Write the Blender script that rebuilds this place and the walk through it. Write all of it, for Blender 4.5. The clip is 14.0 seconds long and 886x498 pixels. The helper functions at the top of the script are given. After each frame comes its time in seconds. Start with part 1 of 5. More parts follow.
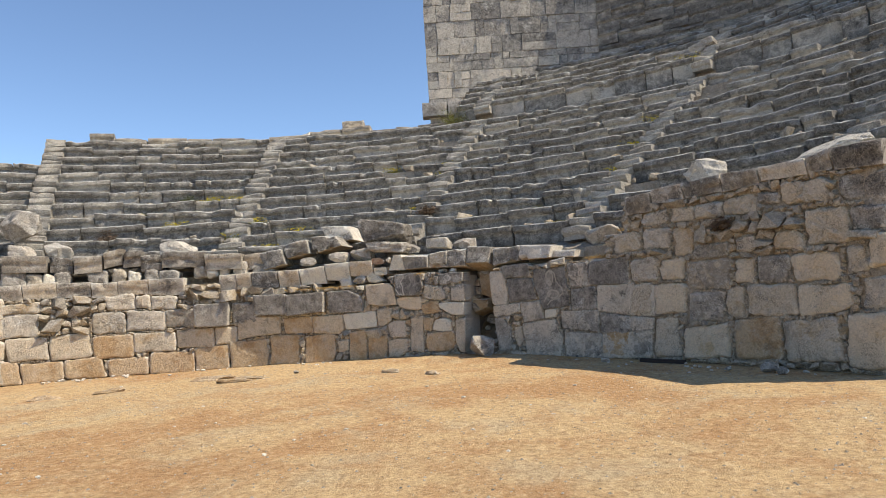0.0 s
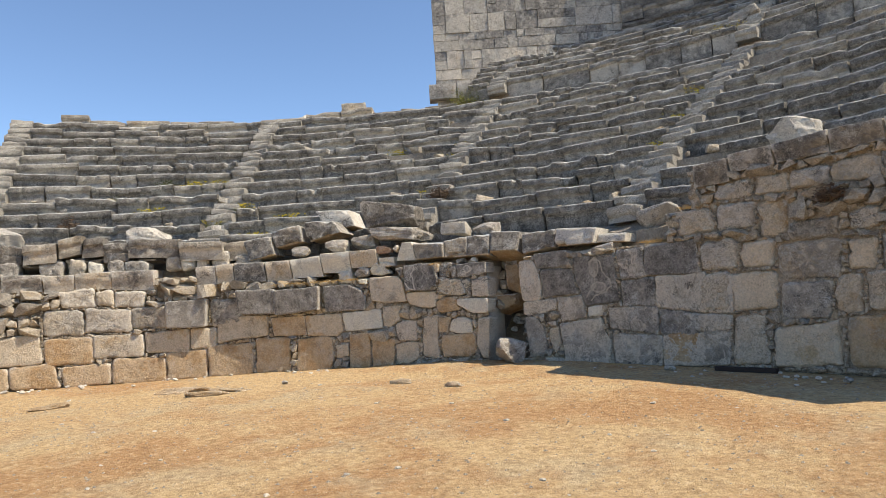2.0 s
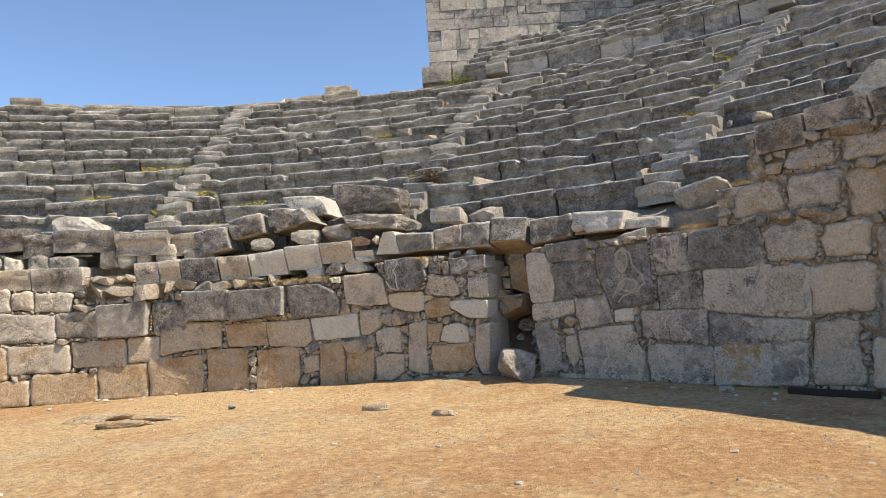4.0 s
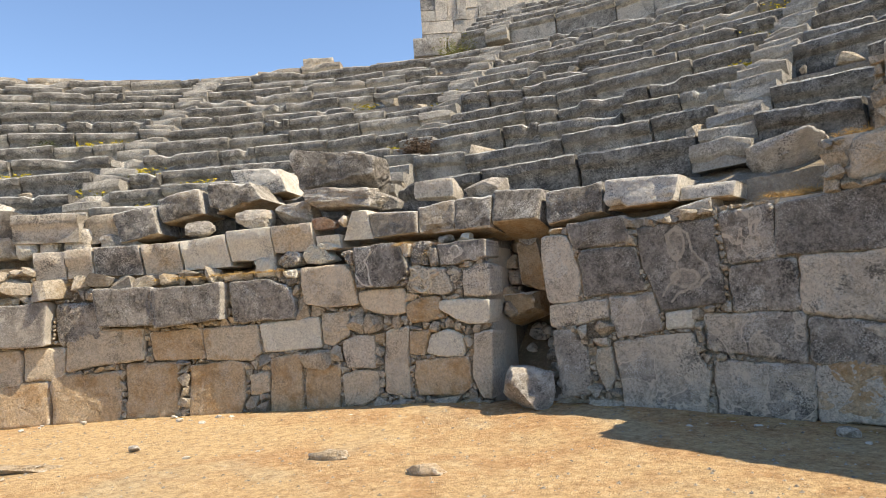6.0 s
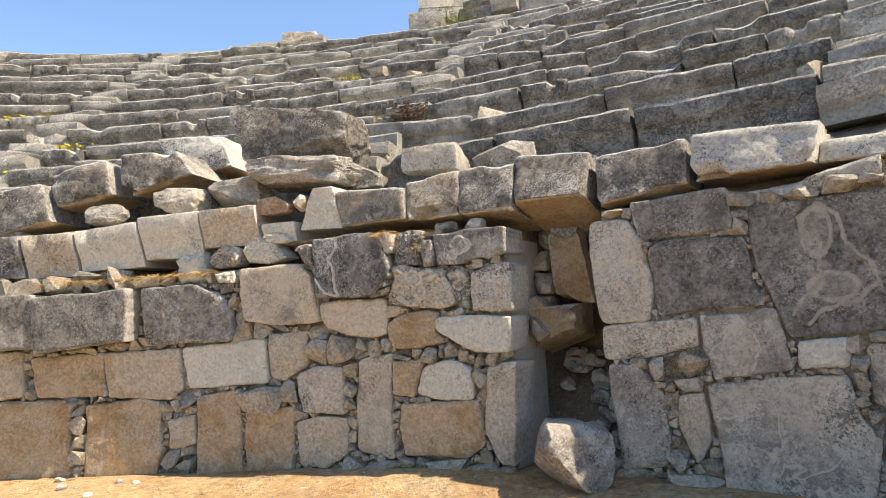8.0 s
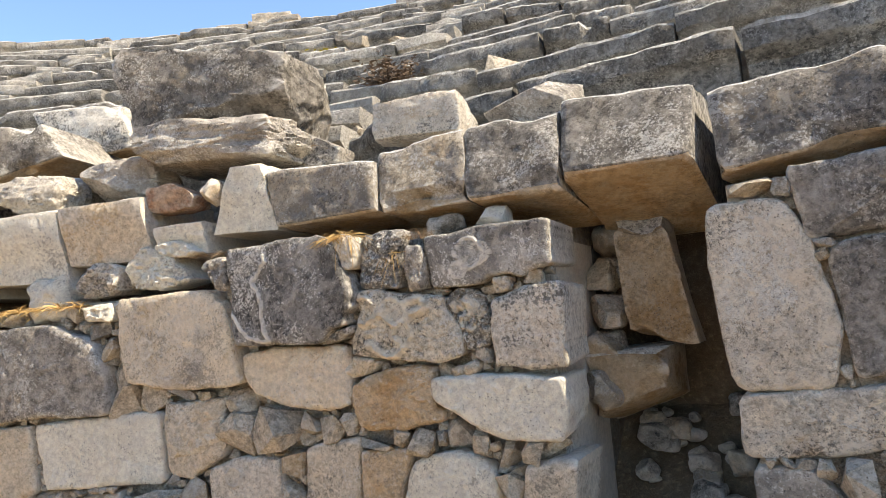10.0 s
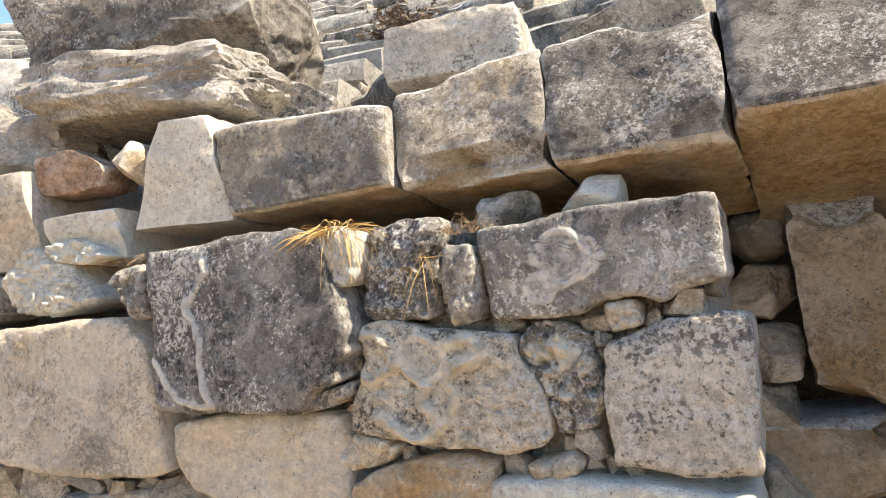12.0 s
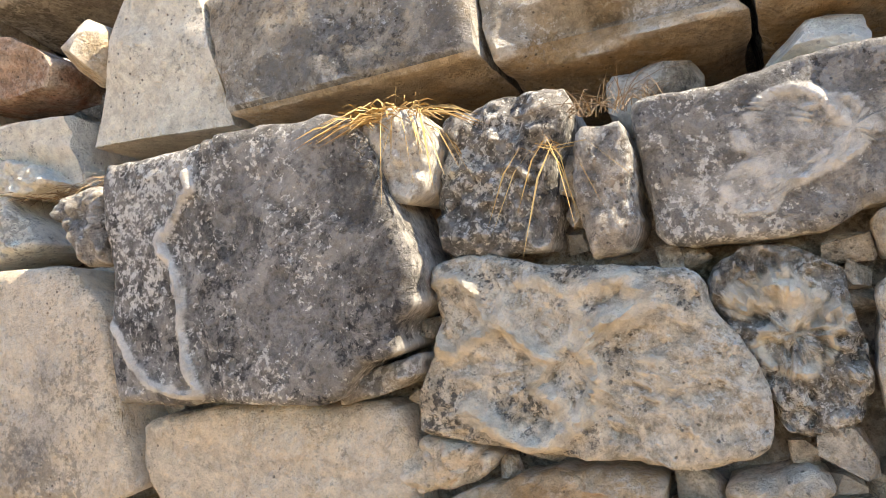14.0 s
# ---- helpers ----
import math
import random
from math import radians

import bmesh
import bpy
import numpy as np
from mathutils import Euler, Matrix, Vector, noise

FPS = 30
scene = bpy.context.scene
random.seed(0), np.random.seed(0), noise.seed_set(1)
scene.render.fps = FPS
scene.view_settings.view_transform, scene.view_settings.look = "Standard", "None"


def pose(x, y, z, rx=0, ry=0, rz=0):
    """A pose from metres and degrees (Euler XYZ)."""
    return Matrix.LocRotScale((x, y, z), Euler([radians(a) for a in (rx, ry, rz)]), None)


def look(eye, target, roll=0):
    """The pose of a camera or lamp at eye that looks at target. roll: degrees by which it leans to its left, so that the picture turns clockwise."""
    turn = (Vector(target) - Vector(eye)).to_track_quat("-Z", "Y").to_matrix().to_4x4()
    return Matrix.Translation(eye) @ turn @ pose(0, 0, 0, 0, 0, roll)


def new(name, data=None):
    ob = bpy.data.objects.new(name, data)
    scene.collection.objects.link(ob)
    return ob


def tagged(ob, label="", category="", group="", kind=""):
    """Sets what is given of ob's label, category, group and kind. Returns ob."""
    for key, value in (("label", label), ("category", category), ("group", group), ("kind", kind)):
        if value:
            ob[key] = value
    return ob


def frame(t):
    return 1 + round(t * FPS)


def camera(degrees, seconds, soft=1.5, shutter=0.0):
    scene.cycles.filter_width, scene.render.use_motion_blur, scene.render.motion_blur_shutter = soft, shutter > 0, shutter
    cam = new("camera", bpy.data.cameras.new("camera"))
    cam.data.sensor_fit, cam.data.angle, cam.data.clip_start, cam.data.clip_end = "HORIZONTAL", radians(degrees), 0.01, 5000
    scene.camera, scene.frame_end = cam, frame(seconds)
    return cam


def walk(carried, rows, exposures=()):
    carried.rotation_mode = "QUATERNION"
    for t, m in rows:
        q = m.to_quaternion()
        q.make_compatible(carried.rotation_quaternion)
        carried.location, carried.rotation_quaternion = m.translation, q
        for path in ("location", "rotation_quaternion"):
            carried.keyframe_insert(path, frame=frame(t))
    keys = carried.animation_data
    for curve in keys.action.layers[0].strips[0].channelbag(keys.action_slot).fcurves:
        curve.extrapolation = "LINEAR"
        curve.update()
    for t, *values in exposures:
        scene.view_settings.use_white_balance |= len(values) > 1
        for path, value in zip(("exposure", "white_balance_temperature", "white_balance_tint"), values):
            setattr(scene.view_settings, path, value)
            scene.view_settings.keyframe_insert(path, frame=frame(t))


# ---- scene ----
cam = camera(66.1, 14.0, soft=0.45)
SUN_POWER, SKY_POWER = 5.0, 0.185
# seconds, eye, target, lean
PATH = [
    (0, (0.296, -1.109, 1.435), (0.225, 0.885, 1.568), -3.5),
    (0.5, (0.134, -0.444, 1.392), (0.064, 1.55, 1.527), -3.4),
    (1, (-0.021, 0.162, 1.324), (-0.09, 2.156, 1.465), -3.4),
    (1.5, (-0.134, 0.81, 1.28), (-0.202, 2.803, 1.424), -3.4),
    (2, (-0.188, 1.44, 1.261), (-0.256, 3.433, 1.408), -3.5),
    (4.5, (-0.127, 4.471, 1.21), (-0.189, 6.464, 1.37), -3.7),
    (5, (-0.107, 5.099, 1.198), (-0.17, 7.091, 1.359), -3.7),
    (5.5, (-0.104, 5.795, 1.197), (-0.166, 7.787, 1.358), -3.8),
    (6, (-0.105, 6.466, 1.219), (-0.164, 8.459, 1.377), -3.8),
    (6.5, (-0.159, 7.149, 1.233), (-0.216, 9.142, 1.396), -3.7),
    (7, (-0.215, 7.787, 1.259), (-0.269, 9.779, 1.425), -3.6),
    (7.5, (-0.247, 8.41, 1.292), (-0.299, 10.402, 1.459), -3.6),
    (8, (-0.191, 8.978, 1.324), (-0.243, 10.97, 1.495), -3.6),
    (10.5, (-0.265, 11.645, 1.607), (-0.311, 13.635, 1.796), -5.3),
    (11, (-0.288, 12.02, 1.669), (-0.337, 14.01, 1.857), -5.2),
    (11.5, (-0.342, 12.331, 1.691), (-0.392, 14.322, 1.872), -5.3),
    (12, (-0.441, 12.553, 1.683), (-0.502, 14.542, 1.877), -5.2),
    (12.5, (-0.466, 12.825, 1.668), (-0.524, 14.814, 1.872), -5.3),
    (13, (-0.498, 13.025, 1.66), (-0.557, 15.013, 1.869), -5.4),
    (13.5, (-0.607, 13.128, 1.628), (-0.667, 15.116, 1.833), -5.3),
    (14, (-0.696, 13.263, 1.579), (-0.756, 15.252, 1.782), -5.2),
]
walk(cam, [(t, look(eye, target, roll)) for t, eye, target, roll in PATH], [(t, stops, kelvin, 10) for t, stops, kelvin in ((0.0, 0.22, 7300), (2.0, 0.27, 7300), (5.0, 0.46, 7500), (7.5, 0.8, 7700), (10.5, 1.2, 7600), (12.5, 1.5, 7600), (14.0, 1.62, 7700))])

# ---------------------------------------------------------------- light
SUN_AZ, SUN_EL = 103.0, 51.0        # degrees clockwise from +y, and above the horizon
world = bpy.data.worlds.new("world")
scene.world = world
world.use_nodes = True
wn = world.node_tree.nodes
sky = wn.new("ShaderNodeTexSky")
sky.sky_type, sky.sun_disc = "NISHITA", False
sky.sun_elevation, sky.sun_rotation = radians(SUN_EL), radians(SUN_AZ)
sky.altitude, sky.air_density, sky.dust_density, sky.ozone_density = 1500, 1.0, 0.0, 6.0
wn["Background"].inputs["Strength"].default_value = SKY_POWER
world.node_tree.links.new(sky.outputs[0], wn["Background"].inputs[0])
sun = new("sun", bpy.data.lights.new("sun", "SUN"))
sun.data.energy, sun.data.angle, sun.data.color = SUN_POWER, radians(0.53), (1.0, 0.935, 0.84)
sx, sy = math.sin(radians(SUN_AZ)), math.cos(radians(SUN_AZ))
sun.matrix_world = look((40 * sx, 40 * sy, 40 * math.tan(radians(SUN_EL))), (0, 0, 0))


# ---------------------------------------------------------------- materials
def nodes_of(name, roughness=0.9):
    m = bpy.data.materials.new(name)
    m.use_nodes = True
    nt = m.node_tree
    b = nt.nodes["Principled BSDF"]
    b.inputs["Roughness"].default_value = roughness
    b.inputs["Specular IOR Level"].default_value = 0.25
    return m, nt, b


class Net:
    """Short hand for wiring procedural materials."""

    def __init__(self, nt):
        self.nt = nt
        self.coord = nt.nodes.new("ShaderNodeTexCoord").outputs["Object"]
        self.rand = nt.nodes.new("ShaderNodeObjectInfo").outputs["Random"]

    def link(self, a, b):
        self.nt.links.new(a, b)

    def noise(self, scale, detail=4.0, rough=0.55, shift=0.0, by=None, dist=0.0):
        n = self.nt.nodes.new("ShaderNodeTexNoise")
        n.noise_dimensions = "4D"
        n.inputs["Scale"].default_value, n.inputs["Detail"].default_value = scale, detail
        n.inputs["Roughness"].default_value, n.inputs["Distortion"].default_value = rough, dist
        self.link(self.coord, n.inputs["Vector"])
        self.link(self.calc("MULTIPLY_ADD", by if by is not None else self.rand, 17.0, shift), n.inputs["W"])
        return n.outputs["Fac"]

    def cells(self, scale, feature="F1", shift=0.0):
        n = self.nt.nodes.new("ShaderNodeTexVoronoi")
        n.voronoi_dimensions, n.feature = "4D" if feature == "F1" else "3D", feature
        n.inputs["Scale"].default_value = scale
        self.link(self.coord, n.inputs["Vector"])
        if feature == "F1":
            self.link(self.calc("MULTIPLY_ADD", self.rand, 9.0, shift), n.inputs["W"])
        return n.outputs["Distance"]

    def calc(self, op, a, b=0.0, c=0.0, clamp=False):
        n = self.nt.nodes.new("ShaderNodeMath")
        n.operation, n.use_clamp = op, clamp
        for i, v in enumerate((a, b, c)):
            if hasattr(v, "is_linked"):
                self.link(v, n.inputs[i])
            else:
                n.inputs[i].default_value = v
        return n.outputs[0]

    def ramp(self, v, lo, hi, a=0.0, b=1.0):
        n = self.nt.nodes.new("ShaderNodeMapRange")
        n.interpolation_type = "SMOOTHSTEP"
        self.link(v, n.inputs["Value"])
        for k, x in (("From Min", lo), ("From Max", hi), ("To Min", a), ("To Max", b)):
            n.inputs[k].default_value = x
        return n.outputs[0]

    def mix(self, f, a, b):
        n = self.nt.nodes.new("ShaderNodeMix")
        n.data_type = "RGBA"
        for i, v in ((0, f), (6, a), (7, b)):
            if hasattr(v, "is_linked"):
                self.link(v, n.inputs[i])
            elif i:
                n.inputs[i].default_value = (*v, 1)
            else:
                n.inputs[i].default_value = v
        return n.outputs[2]

    def attr(self, name):
        n = self.nt.nodes.new("ShaderNodeAttribute")
        n.attribute_name = name
        return n.outputs["Fac"]

    def bump(self, height, bsdf, strength=0.5, distance=0.01):
        n = self.nt.nodes.new("ShaderNodeBump")
        n.inputs["Strength"].default_value, n.inputs["Distance"].default_value = strength, distance
        self.link(height, n.inputs["Height"])
        self.link(n.outputs[0], bsdf.inputs["Normal"])


def limestone(name, light, grey, ochre, patina=0.5, ochre_at=0.5, specks=0.5, blotch=0.9, by_island=False, bump=0.8, veins=0.0, speckle=1.0, rub=0.7):
    """Weathered limestone: pale stone, a grey lichen patina in patches, ochre stains, white and black lichen specks."""
    m, nt, b = nodes_of(name, 0.93)
    k = Net(nt)
    if by_island:
        k.rand = nt.nodes.new("ShaderNodeNewGeometry").outputs["Random Per Island"]
    big = k.noise(blotch, 4, 0.6, 1.0, dist=0.5)
    mid = k.noise(6.0, 8, 0.68, 4.0, dist=0.3)
    fine = k.noise(38.0, 6, 0.75, 9.0)
    grain = k.noise(170.0, 4, 0.7, 2.0)
    tone = k.calc("MULTIPLY_ADD", k.rand, 0.34, -0.17)
    pat = k.calc("ADD", k.calc("ADD", k.calc("MULTIPLY", big, 0.75), k.calc("MULTIPLY", mid, 0.6)), tone)
    pat = k.calc("ADD", pat, k.calc("MULTIPLY_ADD", fine, 0.5, -0.25))
    cover = k.ramp(pat, 1.06 - patina * 0.78, 1.16 - patina * 0.78)
    och = k.ramp(k.calc("ADD", k.noise(1.8, 6, 0.65, 21.0), k.calc("MULTIPLY_ADD", mid, 0.5, -0.25)), 0.72 - ochre_at * 0.4, 0.86 - ochre_at * 0.4)
    pale = k.mix(k.ramp(fine, 0.34, 0.66), [c * (1 - 0.42 * speckle) for c in light], [min(0.85, c * (1 + 0.35 * speckle)) for c in light])
    col = k.mix(k.calc("MULTIPLY", och, 0.8), pale, k.mix(k.ramp(fine, 0.3, 0.7), [c * 0.7 for c in ochre], [c * 1.25 for c in ochre]))
    dark = k.mix(k.ramp(k.calc("ADD", k.calc("MULTIPLY", mid, 0.5), k.calc("MULTIPLY", fine, 0.5)), 0.38, 0.62), [g * 0.3 for g in grey], [min(1, g * 1.6) for g in grey])
    col = k.mix(k.calc("MULTIPLY", cover, 0.93), col, dark)
    # pale lichen in clusters, black lichen in others
    crust = k.ramp(k.calc("ADD", k.noise(75.0, 4, 0.75, 17.0), k.calc("MULTIPLY_ADD", k.noise(4.0, 5, 0.65, 13.0), 0.9, -0.45)), 0.56, 0.64)
    col = k.mix(k.calc("MULTIPLY", crust, min(1.0, specks)), col, (0.70, 0.675, 0.61))
    spot = k.calc("MULTIPLY", k.ramp(k.cells(17.0, shift=3.0), 0.2, 0.13), k.ramp(k.noise(2.1, 3, 0.5, 41.0), 0.5, 0.6))
    col = k.mix(k.calc("MULTIPLY", spot, specks * 0.9), col, (0.74, 0.72, 0.66))
    blk = k.ramp(k.calc("ADD", k.noise(60.0, 4, 0.75, 51.0), k.calc("MULTIPLY_ADD", k.noise(3.1, 5, 0.65, 31.0), 0.9, -0.45)), 0.57, 0.66)
    col = k.mix(k.calc("MULTIPLY", blk, 0.8 * min(1.0, specks + 0.2)), col, (0.028, 0.028, 0.03))
    col = k.mix(k.ramp(grain, 0.36, 0.52, 0.5 * speckle, 0.0), col, k.mix(0.6, col, (0.03, 0.026, 0.022)))
    if veins:
        # pale lime crust that has run over the stone, edged by a thicker rim
        run = k.noise(2.6, 3, 0.5, 81.0, dist=0.9)
        rim = k.ramp(k.calc("ABSOLUTE", k.calc("SUBTRACT", run, 0.525)), 0.018, 0.006)
        sheet = k.ramp(run, 0.52, 0.54)
        lime = k.calc("MAXIMUM", rim, k.calc("MULTIPLY", sheet, k.ramp(fine, 0.4, 0.6, 0.15, 0.75)))
        col = k.mix(k.calc("MULTIPLY", lime, veins), col, (0.66, 0.575, 0.46))
    # flaked skin with crisp edges; small dark pits in colonies, their shade painted in
    flake = k.noise(11.0, 9, 0.72, 91.0, dist=0.5)
    col = k.mix(k.ramp(flake, 0.515, 0.53, 0.0, 0.3 * speckle), col, k.mix(0.55, col, (0.70, 0.635, 0.53)))
    col = k.mix(k.ramp(flake, 0.455, 0.43, 0.0, 0.4 * speckle), col, k.mix(0.6, col, (0.07, 0.06, 0.05)))
    pock = k.calc("MULTIPLY", k.ramp(k.cells(70.0, shift=7.0), 0.26, 0.16), k.ramp(k.noise(5.0, 4, 0.6, 95.0), 0.46, 0.56))
    col = k.mix(k.calc("MULTIPLY", pock, 0.7), col, (0.055, 0.046, 0.038))
    # solution pits and hair cracks
    pit = k.ramp(k.cells(30.0, shift=5.0), 0.04, 0.2)
    crack = k.ramp(k.calc("ABSOLUTE", k.calc("SUBTRACT", k.noise(2.4, 5, 0.7, 61.0, dist=1.2), 0.5)), 0.0, 0.006)
    crack = k.calc("MAXIMUM", crack, k.ramp(k.noise(1.3, 3, 0.5, 71.0), 0.62, 0.55))
    col = k.mix(k.calc("MULTIPLY", k.calc("SUBTRACT", 1.0, crack), 0.4), col, (0.05, 0.042, 0.034))
    # arrises rubbed down to pale stone, a dark brown tint in the hollows
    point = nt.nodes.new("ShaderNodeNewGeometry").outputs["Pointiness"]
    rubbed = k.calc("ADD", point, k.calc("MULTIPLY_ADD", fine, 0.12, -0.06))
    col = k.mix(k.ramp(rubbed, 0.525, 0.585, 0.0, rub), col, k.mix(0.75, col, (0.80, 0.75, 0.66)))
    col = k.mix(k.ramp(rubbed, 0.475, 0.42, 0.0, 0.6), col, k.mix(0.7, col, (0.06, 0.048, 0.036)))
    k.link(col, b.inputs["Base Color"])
    h = k.calc("ADD", k.calc("MULTIPLY", fine, 1.5), k.calc("MULTIPLY", grain, 0.7))
    h = k.calc("ADD", h, k.calc("MULTIPLY", mid, 1.3))
    h = k.calc("ADD", h, k.calc("SUBTRACT", k.ramp(flake, 0.49, 0.52, 0.0, 0.35), k.calc("MULTIPLY", pock, 0.5)))
    h = k.calc("ADD", h, k.calc("MULTIPLY", pit, 0.4))
    h = k.calc("ADD", h, k.calc("MULTIPLY", crack, 0.4))
    k.bump(h, b, bump, 0.02)
    return m


GREY = limestone("weathered_grey_limestone", (0.60, 0.53, 0.43), (0.29, 0.262, 0.226), (0.50, 0.36, 0.205), 0.54, 0.38, 0.7, speckle=0.8)
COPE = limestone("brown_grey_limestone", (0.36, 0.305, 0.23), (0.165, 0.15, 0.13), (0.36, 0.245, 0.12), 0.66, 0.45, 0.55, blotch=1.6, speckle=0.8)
# seat fronts: the stone darkened, so that their shade is in the colour
SHADED_FRONT = limestone("shaded_front_limestone", (0.55, 0.515, 0.445), (0.228, 0.219, 0.20), (0.46, 0.355, 0.215), 0.69, 0.2, 0.6, blotch=1.1, bump=1.0, speckle=0.8)
SHADED_FAR = limestone("shaded_front_limestone_far", (0.55, 0.515, 0.445), (0.228, 0.219, 0.20), (0.46, 0.355, 0.215), 0.69, 0.2, 0.6, blotch=1.1, by_island=True, bump=1.0, speckle=0.8)
# seat tops: the same stone paled, with the sun on them painted in
SUNLIT_TOP = limestone("sunlit_top_limestone", (0.76, 0.72, 0.63), (0.46, 0.44, 0.40), (0.52, 0.43, 0.28), 0.32, 0.2, 0.5, blotch=1.3, bump=1.0, speckle=0.8)
SUNLIT_FAR = limestone("sunlit_top_limestone_far", (0.76, 0.72, 0.63), (0.46, 0.44, 0.40), (0.52, 0.43, 0.28), 0.32, 0.2, 0.5, blotch=1.3, by_island=True, bump=1.0, speckle=0.8)
SLATE = limestone("plain_dark_limestone", (0.44, 0.395, 0.335), (0.215, 0.197, 0.173), (0.44, 0.33, 0.2), 0.76, 0.18, 0.4, speckle=0.5)
VEINED = limestone("veined_grey_limestone", (0.64, 0.555, 0.44), (0.31, 0.275, 0.235), (0.52, 0.385, 0.225), 0.6, 0.3, 0.7, veins=0.85)
WARM = limestone("warm_pale_limestone", (0.70, 0.585, 0.43), (0.36, 0.315, 0.255), (0.56, 0.40, 0.22), 0.24, 0.45, 0.3, speckle=0.45)
DARK = limestone("dark_patina_limestone", (0.45, 0.415, 0.36), (0.175, 0.164, 0.149), (0.46, 0.34, 0.2), 0.82, 0.16, 0.9)
CREAM = limestone("cream_limestone", (0.61, 0.505, 0.365), (0.31, 0.27, 0.215), (0.50, 0.335, 0.175), 0.28, 0.5, 0.3, speckle=0.6)
BUFF = limestone("buff_limestone", (0.60, 0.51, 0.385), (0.28, 0.252, 0.21), (0.50, 0.35, 0.19), 0.42, 0.46, 0.45, speckle=0.7)
PALE = limestone("pale_limestone", (0.76, 0.69, 0.565), (0.43, 0.40, 0.35), (0.60, 0.46, 0.28), 0.24, 0.28, 0.35, speckle=0.45)
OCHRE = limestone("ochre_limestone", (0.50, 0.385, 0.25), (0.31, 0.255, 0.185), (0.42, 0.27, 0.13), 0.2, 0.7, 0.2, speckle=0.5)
TAN = limestone("soil_stained_limestone", (0.57, 0.42, 0.26), (0.31, 0.25, 0.18), (0.47, 0.29, 0.135), 0.26, 0.6, 0.25, speckle=0.6)
MORTAR = limestone("lime_mortar", (0.42, 0.355, 0.27), (0.24, 0.205, 0.16), (0.36, 0.26, 0.15), 0.42, 0.5, 0.4, blotch=2.0)
ROCK = limestone("sunbleached_rock", (0.62, 0.575, 0.495), (0.36, 0.335, 0.295), (0.48, 0.37, 0.23), 0.46, 0.25, 0.7, speckle=0.7)
RED = limestone("reddish_stone", (0.42, 0.28, 0.19), (0.28, 0.2, 0.15), (0.35, 0.12, 0.06), 0.3, 0.6, 0.2)
RUBBLE = limestone("rubble_stone", (0.50, 0.425, 0.32), (0.29, 0.262, 0.22), (0.42, 0.30, 0.165), 0.4, 0.5, 0.3, by_island=True, rub=0.0)


def earthy(name, a, b_, c, scale=1.0, bump=0.8, dist=0.03):
    m, nt, b = nodes_of(name, 1.0)
    b.inputs["Specular IOR Level"].default_value = 0.1
    k = Net(nt)
    k.rand = k.calc("ADD", 0.0, 0.3)
    big = k.noise(0.3 * scale, 6, 0.62, 3.0, dist=0.8)
    mid = k.noise(1.9 * scale, 6, 0.65, 5.0)
    fine = k.noise(26 * scale, 5, 0.7, 8.0)
    grain = k.noise(120 * scale, 3, 0.6, 1.0)
    col = k.mix(k.ramp(k.calc("ADD", k.calc("MULTIPLY", big, 0.7), k.calc("MULTIPLY", mid, 0.4)), 0.46, 0.62), a, b_)
    col = k.mix(k.calc("MULTIPLY", k.ramp(k.noise(0.8 * scale, 5, 0.6, 15.0, dist=0.6), 0.5, 0.68), 0.7), col, c)
    peb = k.ramp(k.cells(30 * scale), 0.3, 0.16)
    some = k.calc("MULTIPLY", peb, k.ramp(fine, 0.42, 0.6))
    crumb = k.noise(11 * scale, 7, 0.8, 25.0)
    col = k.mix(k.ramp(crumb, 0.36, 0.54, 0.75, 0.0), col, k.mix(0.6, col, (0.13, 0.06, 0.025)))
    col = k.mix(k.ramp(crumb, 0.52, 0.64, 0.0, 0.7), col, k.mix(0.6, col, (0.80, 0.64, 0.40)))
    col = k.mix(k.ramp(fine, 0.32, 0.54, 0.7, 0.0), col, k.mix(0.6, col, (0.12, 0.06, 0.03)))
    col = k.mix(k.calc("MULTIPLY", some, 0.7), col, (0.66, 0.56, 0.42))
    col = k.mix(k.ramp(grain, 0.45, 0.75, 0.0, 0.5), col, (0.70, 0.55, 0.35))
    k.link(col, b.inputs["Base Color"])
    h = k.calc("ADD", k.calc("MULTIPLY", fine, 0.5), k.calc("MULTIPLY", grain, 0.18))
    h = k.calc("ADD", h, k.calc("ADD", k.calc("MULTIPLY", some, 0.35), k.calc("MULTIPLY", crumb, 0.9)))
    h = k.calc("ADD", h, k.calc("MULTIPLY", mid, 1.0))
    k.bump(h, b, bump, dist)
    return m


DIRT = earthy("dry_orange_earth", (0.47, 0.265, 0.12), (0.60, 0.415, 0.215), (0.53, 0.425, 0.265), 1.0, 1.0, 0.04)
FILL = earthy("wall_fill_earth", (0.17, 0.13, 0.088), (0.26, 0.21, 0.15), (0.21, 0.145, 0.08), 3.0, 1.0, 0.02)
SOIL = earthy("terrace_soil", (0.25, 0.235, 0.205), (0.33, 0.31, 0.275), (0.26, 0.22, 0.155), 2.0, 1.0, 0.03)


def plant(name, a, b_, rough=0.8):
    m, nt, b = nodes_of(name, rough)
    k = Net(nt)
    k.rand = nt.nodes.new("ShaderNodeNewGeometry").outputs["Random Per Island"]
    k.link(k.mix(k.rand, a, b_), b.inputs["Base Color"])
    return m


